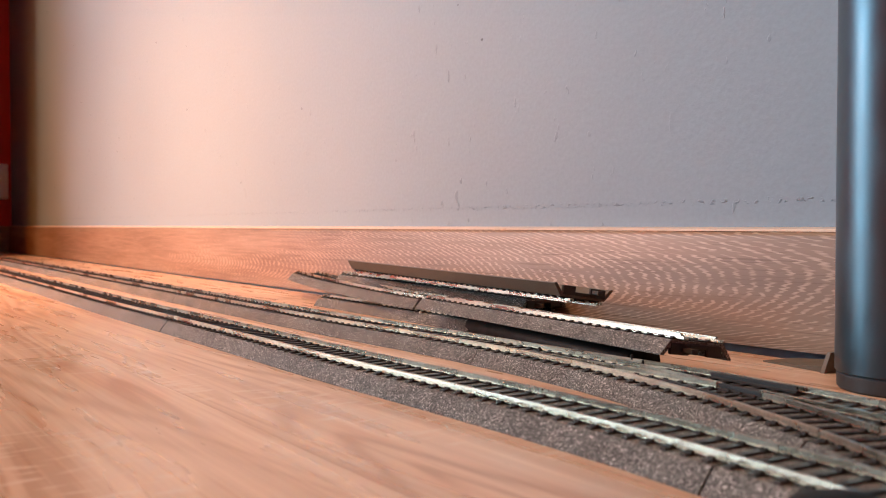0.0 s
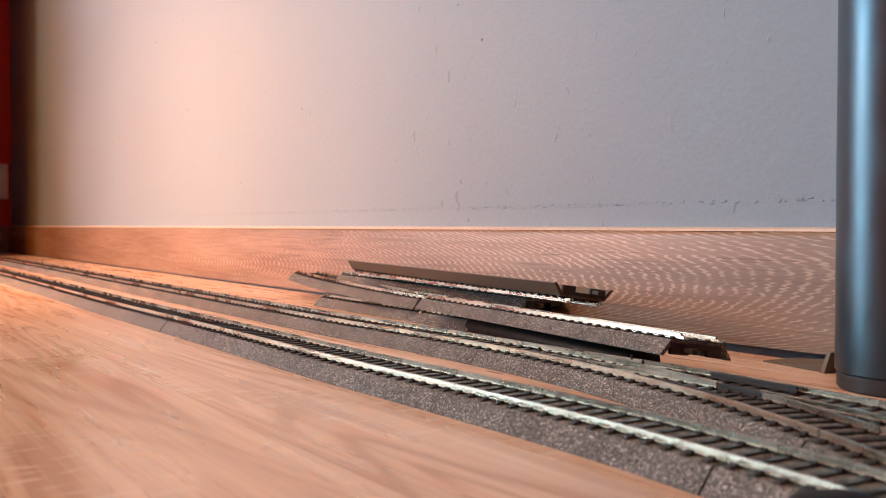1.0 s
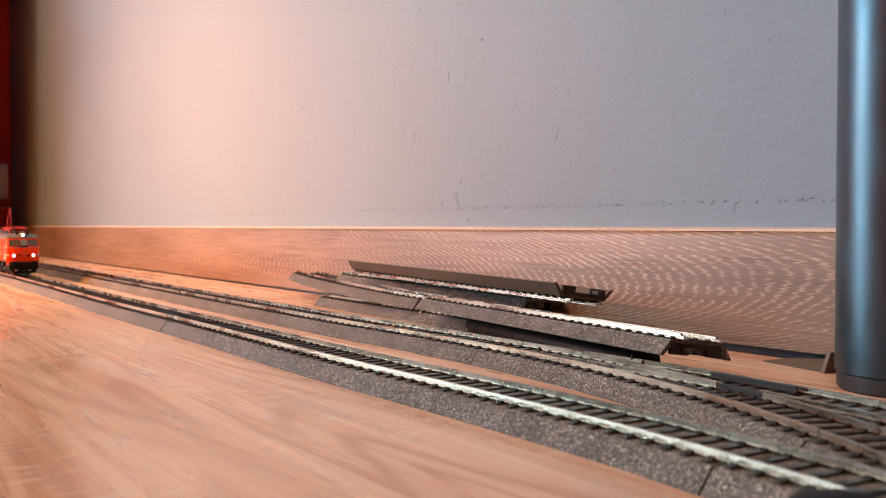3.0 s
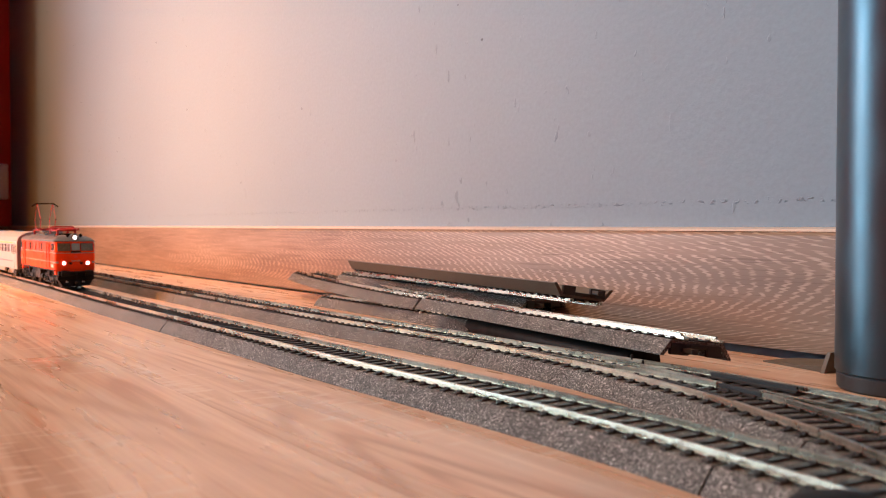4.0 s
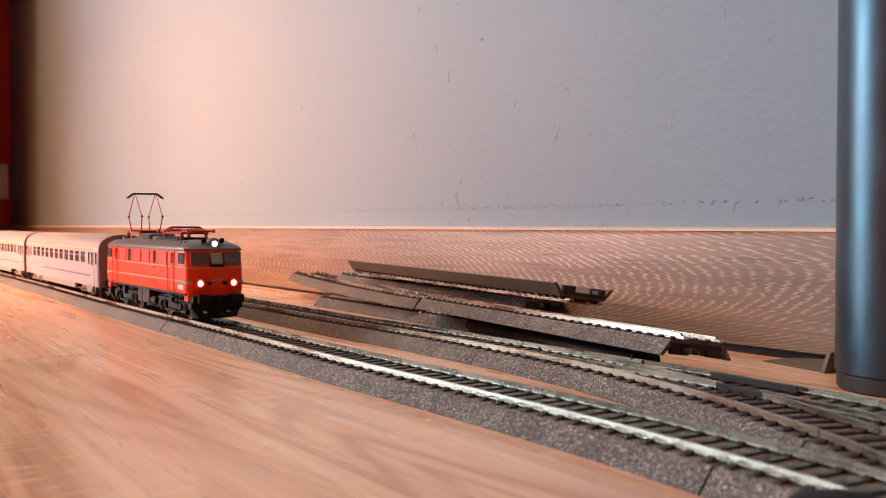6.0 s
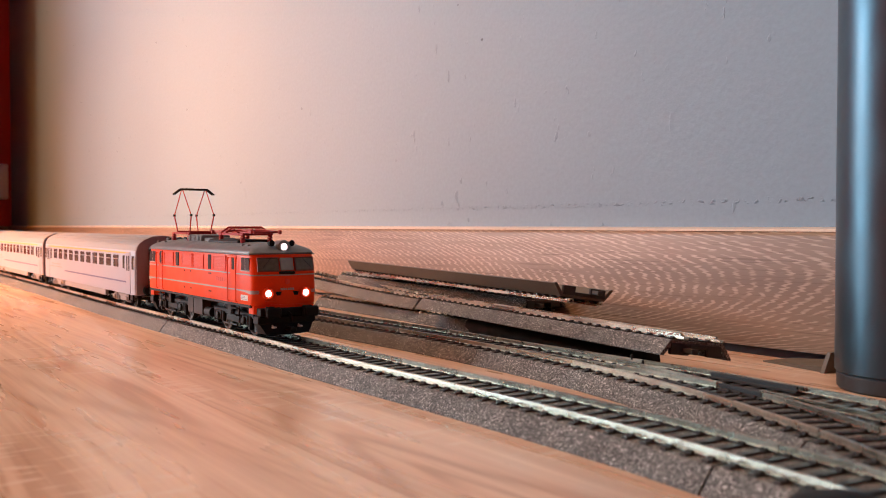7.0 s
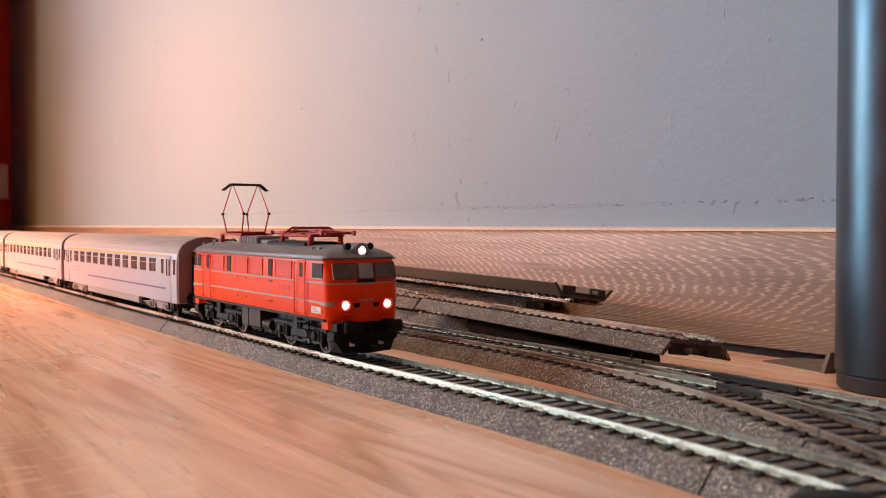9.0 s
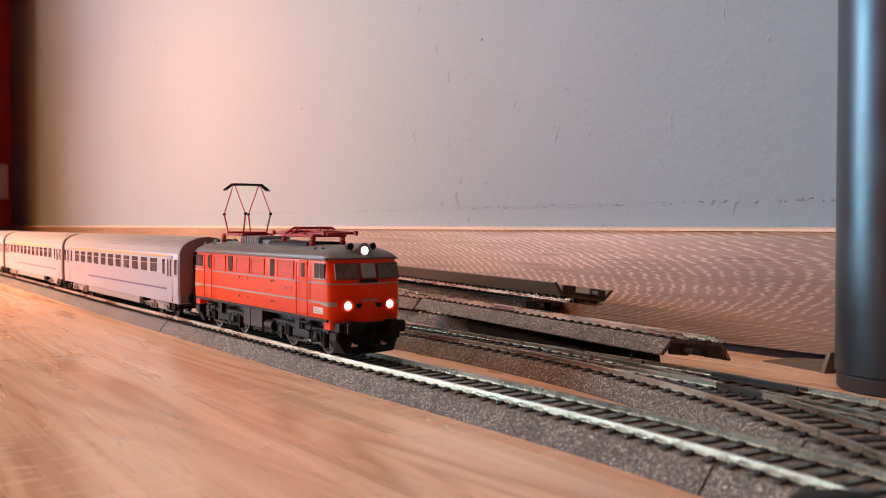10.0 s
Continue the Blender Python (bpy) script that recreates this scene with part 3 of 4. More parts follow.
def loose(name, label, length, m, bend=0.0, skin=None):
    """A loose track piece. bend: radius towards plus y, seen towards minus x; 0 is straight."""
    if bend:
        pts = [Vector((length / 2 - bend * math.sin(a), bend - bend * math.cos(a))) for a in [length / bend * i / 40 for i in range(41)]]
    else:
        pts = [Vector((length / 2 - length * i / 20, 0)) for i in range(21)]
    w = Way(pts)
    thing = track(name, label, w, 0, w.s[-1], LOOSE, skin=skin)
    mid = w.point(w.s[-1] / 2)
    for s, h in ((0.3, 1), (w.s[-1] - 0.3, -1)):
        p = w.point(s)
        k = at(p.x - mid.x, p.y - mid.y, 0, rz=w.heading(s))
        clip = Shape()
        clip.box(-1.6, 0.2, -13, -4, 0.6, 5.2, 0.3).box(-1.6, 0.2, 5, 12, 0.6, 5.2, 0.3).box(-1.6, 0.2, -4, 5, 3.4, 5.2, 0.3)
        clip.box(0, 5.5 * h if h > 0 else 1.2, -7.5, -4.5, 1.4, 3.6, 0.3)
        part("end_clip", clip, UNDER, thing, "dark plastic connector clips", m=k @ pose(0, 0, 0, 0, 0, 0 if h > 0 else 180))
        for off in (-GAUGE, GAUGE):
            part("rail_joiner", Shape().box(-4, 3.2, -1.2, 1.2, 6.7, 7.4, 0.2).box(-4, 3.2, -1.2, -0.75, 7.2, 8.0, 0.1).box(-4, 3.2, 0.75, 1.2, 7.2, 8.0, 0.1), NICKEL, thing, m=k @ at(0, off, 0) @ pose(0, 0, 0, 0, 0, 0 if h > 0 else 180))
    thing.matrix_basis = m @ at(mid.x, mid.y, 0)
    return thing


loose("loose_track_piece", "grey track piece lying on the floor under the stack", 210, at(-539, 329.5, 0, rz=-1.5))
loose("loose_track_piece", "grey track piece leaning on the baseboard behind the stack", 230, at(-545, 357.5, 5.0, rx=-11))
loose("loose_curved_track_piece", "curved grey track piece resting across the stack", 262, at(-627, 328.5, 10.8, rx=-3, ry=1.5, rz=0), bend=1000)
loose("loose_track_piece", "grey track piece sloping from the stack to the floor", 231, at(-357.5, 299, 9.6, rx=-7.4, ry=-0.15, rz=-8.4))
loose("loose_track_piece", "grey track piece on top of the back stack", 236, at(-541, 357.2, 14.0, ry=1.0))
loose("loose_track_piece", "upturned track piece, hollow dark underside showing", 278, at(-478, 330, 32.2, rx=171.6, ry=0.35, rz=-7.1), skin=OLIVE)

# a black bar added under the sloping piece to keep the gap dark
bar = tagged(new("plastic_bar"), "matt black bar added to darken the gap under the sloping track piece", "plastic bar", LOOSE)
bar.matrix_basis = at(-354, 308, 0, rz=-8.4)
part("bar", Shape().loft([[(x, y * k, z * k + 3.6 * (1 - k)) for y, z in ((-9, 0), (-9.6, 2), (-8.8, 5.6), (-6.6, 7.2), (6, 6.4), (8.4, 5), (9, 2), (8.6, 0))] for x, k in ((-86, 0.9), (-84.6, 1.0), (68, 1.0), (69, 0.94))]), BLACK, bar, smooth=True)

# a tiny bright contact stud left on the lower piece
stud = tagged(new("contact_stud"), "tiny white contact stud lying on the track piece", "contact stud")
stud.matrix_basis = at(-489.5, 312.6, 6.0)
part("head", Shape().turned([(0.4, 0), (1.0, 0.5), (1.1, 1.1), (0.6, 1.8)], 12), WHITE, stud)

# small broken-off ramp near the pole
ramp = tagged(new("track_end_ramp"), "small grey plastic track end ramp on the floor", "track end")
ramp.matrix_basis = at(-232, 352, 0, rz=-6)
part("plate", Shape().loft([[(-34, -3, 0), (-34, 16, 0), (-34, 16, 0.6), (-34, -3, 0.6)], [(0, -5, 0), (0, 18, 0), (0, 18, 3.4), (0, -5, 2.2)]]), OLIVE, ramp)
part("end_plate", Shape().loft([[(0, -7, 0), (2.2, -7, 0), (2.2, -3, 8.4), (0.4, -3, 8.4)], [(0, 18, 0), (2.2, 18, 0), (2.2, 14, 8.4), (0.4, 14, 8.4)]]), OLIVE, ramp, "upright plastic end plate")

# ---- the desk whose leg stands by the wall ----
desk = tagged(new("desk"), "desk on blue-grey metal tube legs, beside the wall", "desk")
desk.matrix_basis = at(-190.6, 336.6, 0)
part("desktop", Shape().box(-170, 1000, -640, 36, 720, 745, 3), OAK, desk, "oak-patterned desktop")
tube = Shape().turned([(24.0, 6.2), (25.0, 7.0), (25.0, 720)], 64).mesh("leg", POLE, True)
foot = Shape().turned([(23.4, 0), (24.2, 0.8), (24.4, 5.6), (23.6, 6.6)], 64).mesh("foot", POLE_CAP, True)
for x, y in ((0, 0), (900, 0), (900, -580)):
    one = part("leg", tube, None, desk, "blue-grey metal tube leg", m=at(x, y, 0))
    part("foot", foot, None, one, "dark plastic foot ring")

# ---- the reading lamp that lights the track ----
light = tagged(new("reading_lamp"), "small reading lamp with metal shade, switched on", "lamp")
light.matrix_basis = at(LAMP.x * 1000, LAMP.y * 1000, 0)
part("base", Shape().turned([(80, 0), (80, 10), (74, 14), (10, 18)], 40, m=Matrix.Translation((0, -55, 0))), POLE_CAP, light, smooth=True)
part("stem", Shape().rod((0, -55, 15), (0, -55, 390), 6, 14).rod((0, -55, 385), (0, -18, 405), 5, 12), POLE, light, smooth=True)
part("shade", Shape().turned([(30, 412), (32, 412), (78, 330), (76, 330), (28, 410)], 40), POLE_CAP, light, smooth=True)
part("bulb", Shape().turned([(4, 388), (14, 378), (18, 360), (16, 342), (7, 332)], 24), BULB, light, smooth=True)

# ---- the ceiling lamp ----
shade = tagged(new("ceiling_lamp"), "round white ceiling lamp, switched on", "lamp")
shade.matrix_basis = at(-1150, -800, 0)
part("rose", Shape().turned([(60, 2498), (60, 2470), (50, 2460)], 32), WHITE, shade)
part("stem", Shape().rod((0, 0, 2400), (0, 0, 2465), 8, 12), WHITE, shade)
part("shade", Shape().turned([(40, 2405), (240, 2385), (245, 2365), (238, 2365), (235, 2380), (40, 2398)], 40), WHITE, shade, smooth=True)

# ---- the locomotive; x forward, z from the rail head ----


def plan(half, wide, nose=2.2, r=3.2, z=0.0):
    """Outline of a vehicle seen from above: rounded corners, ends pushed out in the middle."""
    pts = []
    for sx, sy in ((1, -1), (1, 1), (-1, 1), (-1, -1)):
        a0 = {(1, -1): -90, (1, 1): 0, (-1, 1): 90, (-1, -1): 180}[(sx, sy)]
        cx, cy = sx * (half - nose - r), sy * (wide - r)
        for k in range(5):
            a = radians(a0 + 22.5 * k)
            pts.append((cx + r * math.cos(a), cy + r * math.sin(a), z))
        if (sx, sy) == (1, -1):
            pts += [(half - nose * 0.45, -wide * 0.5, z), (half, 0, z), (half - nose * 0.45, wide * 0.5, z)]
        if (sx, sy) == (-1, 1):
            pts += [(-half + nose * 0.45, wide * 0.5, z), (-half, 0, z), (-half + nose * 0.45, -wide * 0.5, z)]
    return pts


def wheelset(r, parent, x, wide=15.6):
    sh = Shape()
    for s in (-1, 1):
        rings = [(r * 0.55, s * wide / 2 - s * 1.1), (r * 0.85, s * wide / 2 - s * 0.9), (r, s * wide / 2 - s * 1.2), (r, s * wide / 2 + s * 1.2), (r * 0.86, s * wide / 2 + s * 1.35), (r * 0.8, s * wide / 2 + s * 0.7), (r * 0.3, s * wide / 2 + s * 0.9), (r * 0.22, s * wide / 2 + s * 1.8)]
        sh.turned(rings, 28, "y")
        for k in range(8):
            a = 2 * math.pi * k / 8
            c = (math.cos(a), math.sin(a))
            sh.rod((c[0] * r * 0.3, s * (wide / 2 + 0.95), c[1] * r * 0.3), (c[0] * r * 0.82, s * (wide / 2 + 0.95), c[1] * r * 0.82), 0.35, 5)
    sh.rod((0, -wide / 2, 0), (0, wide / 2, 0), 1.1, 10)
    w = part("wheelset", sh, STEEL, parent, "dark steel spoked wheels on their axle", smooth=True, m=at(x, 0, r))
    return w


def build_loco():
    t = tagged(new("locomotive"), "red model electric locomotive, grey roof, headlights lit, on the track", "model train")
    wheels = []
    body = Shape().loft([plan(78.5, 16.9, z=15.3), plan(79, 17.2, z=16.2), plan(79.2, 17.25, z=24), plan(78.8, 17.2, z=30.2), plan(76.9, 16.9, z=38.4), plan(76.6, 16.7, z=38.9)])
    part("body", body, RED, t, "bright orange-red painted body shell", smooth=True)
    roof = Shape().loft([plan(76.9, 17.35, z=38.8), plan(77.2, 17.4, z=39.5), plan(76, 16.6, z=40.7), plan(73.6, 14.6, z=42.0), plan(70.5, 11.2, 2.0, 3, z=43.2), plan(66, 6.5, 1.5, 3, z=43.9), plan(62, 2.6, 0.6, 1.6, z=44.1)])
    part("roof", roof, ROOF, t, "dark grey domed roof", smooth=True)
    gut = Shape()
    for s in (-1, 1):
        gut.box(-74, 74, s * 17.2 - 0.45, s * 17.2 + 0.45, 38.5, 39.2, 0.15)
    part("gutter", gut, ROOF, t)
    for e in (-1, 1):
        f = pose(0, 0, 0, 0, 0, 0 if e > 0 else 180)
        apron = Shape().loft([[(x, y, z) for x, y, z in ((70, -16.2, h), (75.4, -16.2, h), (78.4, -8, h), (79, 0, h), (78.4, 8, h), (75.4, 16.2, h), (70, 16.2, h))] for h in (11.4, 15.6)])
        part("apron", apron, RED, t, "red front apron", m=f)
        part("buffer_beam", Shape().box(73, 80.4, -14.8, 14.8, 10.6, 14.2, 0.4).box(73, 79, -15.4, 15.4, 6.5, 10.8, 0.8), BLACK, t, m=f)
        for s in (-1, 1):
            buf = part("buffer", Shape().rod((79, s * 10, 12.6), (84.5, s * 10, 12.6), 1.7, 14).box(84.2, 85.7, s * 10 - 3.7, s * 10 + 3.7, 10.2, 15.0, 0.7).box(79, 81.4, s * 10 - 2.6, s * 10 + 2.6, 10.2, 15.0, 0.5), BLACK, t, "black buffer with oblong head", m=f)
            lampx = 78.55
            part("headlight_rim", Shape().turned([(2.75, lampx - 1.5), (2.85, lampx + 0.9), (2.3, lampx + 1.2), (1.6, lampx + 0.5)], 24, "x", Matrix.Translation((0, s * 10.0, 20.9))), RED, t, "red headlight rim", m=f)
            part("headlight", Shape().turned([(1.6, lampx), (1.55, lampx + 0.85), (0.8, lampx + 1.15)], 20, "x", Matrix.Translation((0, s * 10.0, 20.9))), HEADLIGHT if e > 0 else WHITE, t, "glowing white headlight" if e > 0 else "white headlight", m=f)
            # cab windscreen, one pane each side
            tilt = pose(0, 0, 0, 0, 0, 0) @ Matrix.Translation((77.85, s * 9.6, 34.2)) @ pose(0, 0, 0, 0, 0, s * 6.5) @ pose(0, 0, 0, 0, -13, 0)
            pane = part("windscreen", Shape().box(-0.6, 0.35, -5.2, 5.2, -3.1, 3.1, 0.5, tilt), CAB_GLASS, t, "dark cab windscreen", m=f)
            fr = Shape()
            for y0, y1, z0, z1 in ((-5.45, 5.45, 3.0, 3.35), (-5.45, 5.45, -3.35, -3.0), (-5.45, -5.1, -3.0, 3.0), (5.1, 5.45, -3.0, 3.0)):
                fr.box(-0.6, 0.5, y0, y1, z0, z1, 0.12, tilt)
            part("window_frame", fr, SEAL, pane, "thin dull red window frame")
            part("wiper", Shape().rod(tilt @ Vector((0.9, -s * 1.5, 3.2)), tilt @ Vector((0.9, s * 3.2, -1.8)), 0.16, 6), STEEL, t, "thin metal wiper", m=f)
        mid = Matrix.Translation((78.2, 0, 34.3)) @ pose(0, 0, 0, 0, -13, 0)
        part("windscreen", Shape().box(-0.4, 0.5, -3.5, 3.5, -3.0, 3.0, 0.4, mid), PALE_GLASS, t, "pale centre cab windscreen", m=f)
        part("dark_grille", Shape().box(78.2, 79.45, -4.2, 4.2, 29.7, 31.0, 0.3), BLACK, t, "black strip under the windscreen", m=f)
        part("top_lamp", Shape().turned([(3.0, 68), (3.2, 75.6), (2.5, 76.2), (1.7, 75.6)], 24, "x", Matrix.Translation((0, 0, 42.2))), ROOF, t, "grey roof headlight housing", smooth=True, m=f)
        part("headlight", Shape().turned([(1.7, 75.0), (1.65, 75.75), (0.9, 76.0)], 20, "x", Matrix.Translation((0, 0, 42.2))), HEADLIGHT if e > 0 else WHITE, t, "glowing white roof headlight" if e > 0 else "white roof headlight", m=f)
        for s in (-1, 1):
            part("horn", Shape().rod((70, s * 5.4, 43.9), (73.5, s * 5.4, 43.9), 0.8, 10, 1.5).rod((70.5, s * 5.4, 42), (70.5, s * 5.4, 44), 0.5, 8), BLACK, t, "small black roof horn", m=f)
            part("marker_lamp", Shape().loft([[(78.6, s * 4.6 - 1.5, 21.6), (78.6, s * 4.6 + 1.5, 21.6), (78.6, s * 4.6 + 0.8, 19.9), (78.6, s * 4.6 - 0.8, 19.9)], [(79.3, s * 4.6 - 1.5, 21.6), (79.3, s * 4.6 + 1.5, 21.6), (79.3, s * 4.6 + 0.8, 19.9), (79.3, s * 4.6 - 0.8, 19.9)]]), BLACK, t, "dark marker lamp", m=f)
            part("grab_rail", Shape().rod((79.4, s * 12, 17.3), (79.4, s * 6, 17.3), 0.22, 6), RED, t, m=f)
        # number bars and a round badge on the front
        for k in range(6):
            part("number_bar", Shape().box(78.9, 79.36, -3.6 + 1.25 * k, -2.75 + 1.25 * k, 22.3, 23.3, 0.05), STRIPE, t, "faint grey number bar", m=f)
        part("badge", Shape().turned([(1.3, 78.9), (1.3, 79.42), (0.9, 79.5)], 16, "x", Matrix.Translation((0, 0, 26.2))), RED_DARK, t, "small round relief badge", m=f)
        part("coupling_hook", Shape().box(80, 86, -1.6, 1.6, 3.6, 5.6, 0.5).rod((79.5, 0, 12), (83, 0, 11), 0.8, 8).rod((83, 0, 11.4), (83.4, 0, 7.5), 0.6, 8), BLACK, t, "black coupling", m=f)
        part("snow_plough", Shape().loft([[(72, -12.5, 2.2), (79.5, -11.5, 2.2), (80.5, 0, 1.8), (79.5, 11.5, 2.2), (72, 12.5, 2.2)], [(73, -14.5, 7.2), (78, -14.5, 7.2), (78.6, 0, 7.2), (78, 14.5, 7.2), (73, 14.5, 7.2)]]), BLACK, t, "black track guard", m=f)
        for y in (-8.3, 5.5):
            part("pipe_cock", Shape().rod((79.6, y, 6.2), (80.6, y, 5.6), 0.4, 8).box(79.8, 81.2, y - 0.7, y + 1.6, 5.0, 5.8, 0.2), WHITE, t, "pale plastic brake pipe end", m=f)
    # stripes round the body
    for s in (-1, 1):
        part("stripe", Shape().box(-74, 74, s * 17.28 - 0.08, s * 17.28 + 0.08, 29.2, 29.8), STRIPE, t, "thin grey stripe")
        part("stripe", Shape().box(-74, 60, s * 17.3 - 0.08, s * 17.3 + 0.08, 21.6, 22.3), STRIPE, t, "thin grey stripe")
        for e in (-1, 1):
            sw = Shape()
            top, bot = [], []
            for x, z0, z1 in ((60, 21.6, 22.3), (68, 21.4, 22.2), (74.2, 20.6, 22.2)):
                top.append((e * x, s * 17.42, z1)), bot.append((e * x, s * 17.42, z0))
            ring = bot + top[::-1]
            sw.loft([[(x, y - s * 0.2, z) for x, y, z in ring], ring])
            part("stripe", sw, STRIPE, t, "grey stripe widening to the cab")
    for e in (-1, 1):
        for s in (-1, 1):
            st = Shape()
            outline = plan(79.2, 17.25, z=0)
            front = [p for p in outline if p[0] * e > 72 and p[1] * s >= 9.3]
            front.sort(key=lambda p: abs(p[1]))
            rr = []
            for x, y, z in front:
                u = (abs(y) - 9) / 8.3
                rr.append([(x * 0.998, y * 0.985, 20.6 + 0.35 * (1 - u)), (x + e * 0.25, y + s * 0.22 * u, 20.6 + 0.35 * (1 - u)), (x + e * 0.25, y + s * 0.22 * u, 22.3), (x * 0.998, y * 0.985, 22.3)])
            st.loft(rr)
            part("stripe", st, STRIPE, t, "grey stripe on the cab corner")
        fs = Shape()
        pts = sorted([p for p in plan(78.9, 17.2, z=0) if p[0] * e > 72], key=lambda p: p[1])
        fs.loft([[(x * 0.998, y * 0.99, 29.0), (x + e * 0.3, y * 1.01, 29.0), (x + e * 0.3, y * 1.01, 29.6), (x * 0.998, y * 0.99, 29.6)] for x, y, z in pts])
        part("stripe", fs, STRIPE, t, "thin grey stripe")
    # side fittings
    louvres = [(-47.0, -31.8), (-17.8, -2.1), (0.0, 14.7), (28.2, 44.7)]
    slits = [(-54.2, -50.5), (-27.9, -22.9), (21.0, 25.1)]
    for s in (-1, 1):
        for a, b in louvres:
            sh = Shape()
            y0, y1 = sorted((s * 17.1, s * 17.55))
            sh.box(a, b, y0, y1, 30.1, 30.6).box(a, b, y0, y1, 37.1, 37.6).box(a, a + 0.5, y0, y1, 30.6, 37.1).box(b - 0.5, b, y0, y1, 30.6, 37.1)
            part("louvre_frame", sh, RED_DARK, t)
            sl = Shape()
            for k in range(9):
                z = 30.75 + k * 0.71
                sl.add([(a + 0.4, s * 17.15, z), (b - 0.4, s * 17.15, z), (b - 0.4, s * 17.5, z + 0.1), (a + 0.4, s * 17.5, z + 0.1), (b - 0.4, s * 17.2, z + 0.62), (a + 0.4, s * 17.2, z + 0.62)], [(0, 1, 2, 3), (3, 2, 4, 5)])
            part("louvre", sl, RED_DARK, t, "light red louvred grille")
        for a, b in slits:
            y0, y1 = sorted((s * 17.0, s * 17.42))
            part("side_window", Shape().box(a, b, y0, y1, 30.3, 37.6, 0.4), GLASS, t, "narrow dark side window")
        for e in (-1, 1):
            y0, y1 = sorted((s * 16.9, s * 17.4))
            w = part("side_window", Shape().box(*sorted((e * 63.8, e * 72.8)), y0, y1, 31.3, 37.2, 0.4), GLASS, t, "cab side window")
            part("window_frame", Shape().box(*sorted((e * 68.2, e * 68.8)), y0, y1 if s > 0 else y1, 31.3, 37.2).box(*sorted((e * 63.3, e * 74)), y0 - 0.1, y1 + 0.1, 30.9, 31.4, 0.1), STRIPE, w, "grey window bar")
            y0, y1 = sorted((s * 16.9, s * 17.38))
            d = part("door", Shape().box(*sorted((e * 50.5, e * 57.5)), y0, y1, 16.6, 38.0, 0.3), RED, t, "red cab door")
            part("door_window", Shape().box(*sorted((e * 52.2, e * 55.6)), y0 - 0.06, y1 + 0.06, 31.0, 37.2, 0.5), GLASS, d)
            for x in (48.8, 58.8):
                r_ = Shape().rod((e * x, s * 18.1, 16.2), (e * x, s * 18.1, 36.8), 0.28, 7)
                r_.rod((e * x, s * 17.2, 36.8), (e * x, s * 18.1, 36.8), 0.25, 6).rod((e * x, s * 17.2, 16.2), (e * x, s * 18.1, 16.2), 0.25, 6)
                part("handrail", r_, RED, t, "thin red vertical handrail")
            part("step", Shape().box(*sorted((e * 49.5, e * 58)), *sorted((s * 15.2, s * 17.6)), 9.3, 9.8).box(*sorted((e * 49.5, e * 58)), *sorted((s * 15.2, s * 17.4)), 12.6, 13.1).box(*sorted((e * 49.5, e * 50.1)), *sorted((s * 15.5, s * 16.2)), 9.5, 15.6).box(*sorted((e * 57.4, e * 58)), *sorted((s * 15.5, s * 16.2)), 9.5, 15.6), BLACK, t, "black access steps")
        y0, y1 = sorted((s * 17.2, s * 17.36))
        plate = part("plate", Shape().box(63.2, 71.4, y0, y1, 17.3, 19.9, 0.06), WHITE, t, "small white plate with lettering bars")
        for k in range(3):
            part("lettering_bar", Shape().box(63.9, 70.2 - k, y0 - 0.03, y1 + 0.03, 17.8 + 0.65 * k, 18.1 + 0.65 * k), STRIPE, plate)
        for k in range(5):
            part("lettering_bar", Shape().box(31.5 + 2.4 * k, 33.2 + 2.4 * k, y0 - 0.06, y1 - 0.02, 25.0, 26.9), RED_DARK, t, "faint raised lettering bar")
        for x in (-14, -4, 22.5, 24.8):
            for z in (28.1, 19.3):
                part("vent_dot", Shape().turned([(0.45, s * 17.2), (0.45, s * 17.42)], 8, "y", Matrix.Translation((x, 0, z))), BLACK, t)
        part("sill", Shape().box(-74, 74, *sorted((s * 16.2, s * 17.1)), 14.2, 15.5, 0.2), BLACK, t)
    # roof gear
    part("roof_walk", Shape().box(-24, 2, -7, 7, 43.0, 45.6, 0.4), ROOF, t, "grey raised roof hatch")
    box = Shape().box(-33, -10, -8.5, 8.5, 42.6, 47.2, 0.7)
    for k in range(11):
        box.box(-32.2 + k * 2.05, -31.2 + k * 2.05, -8.75, 8.75, 43.8, 46.7)
    part("resistor_box", box, ROOF, t, "ribbed grey roof resistor box")
    part("roof_hatch", Shape().box(2, 42, -9.5, 9.5, 42.2, 45.2, 0.8), BLACK, t, "black panelled roof hatch")
    for x in (-70, -58, 55, 62):
        for s in (-1, 1):
            part("roof_fitting", Shape().box(x - 1.2, x + 1.2, s * 12.6 - 0.8, s * 12.6 + 0.8, 41.6, 43.4, 0.3), ROOF, t)
    # pantographs: the rear one up, the front one folded
    up = part("pantograph", Shape().box(-14, 14, -8.6, -7.2, 47.2, 48.4, 0.3).box(-14, 14, 7.2, 8.6, 47.2, 48.4, 0.3).box(-10.6, -9.2, -9, 9, 47.2, 48.3, 0.3).box(9.2, 10.6, -9, 9, 47.2, 48.3, 0.3), PANTO, t, "raised dark red diamond pantograph", m=at(-44, 0, 0))
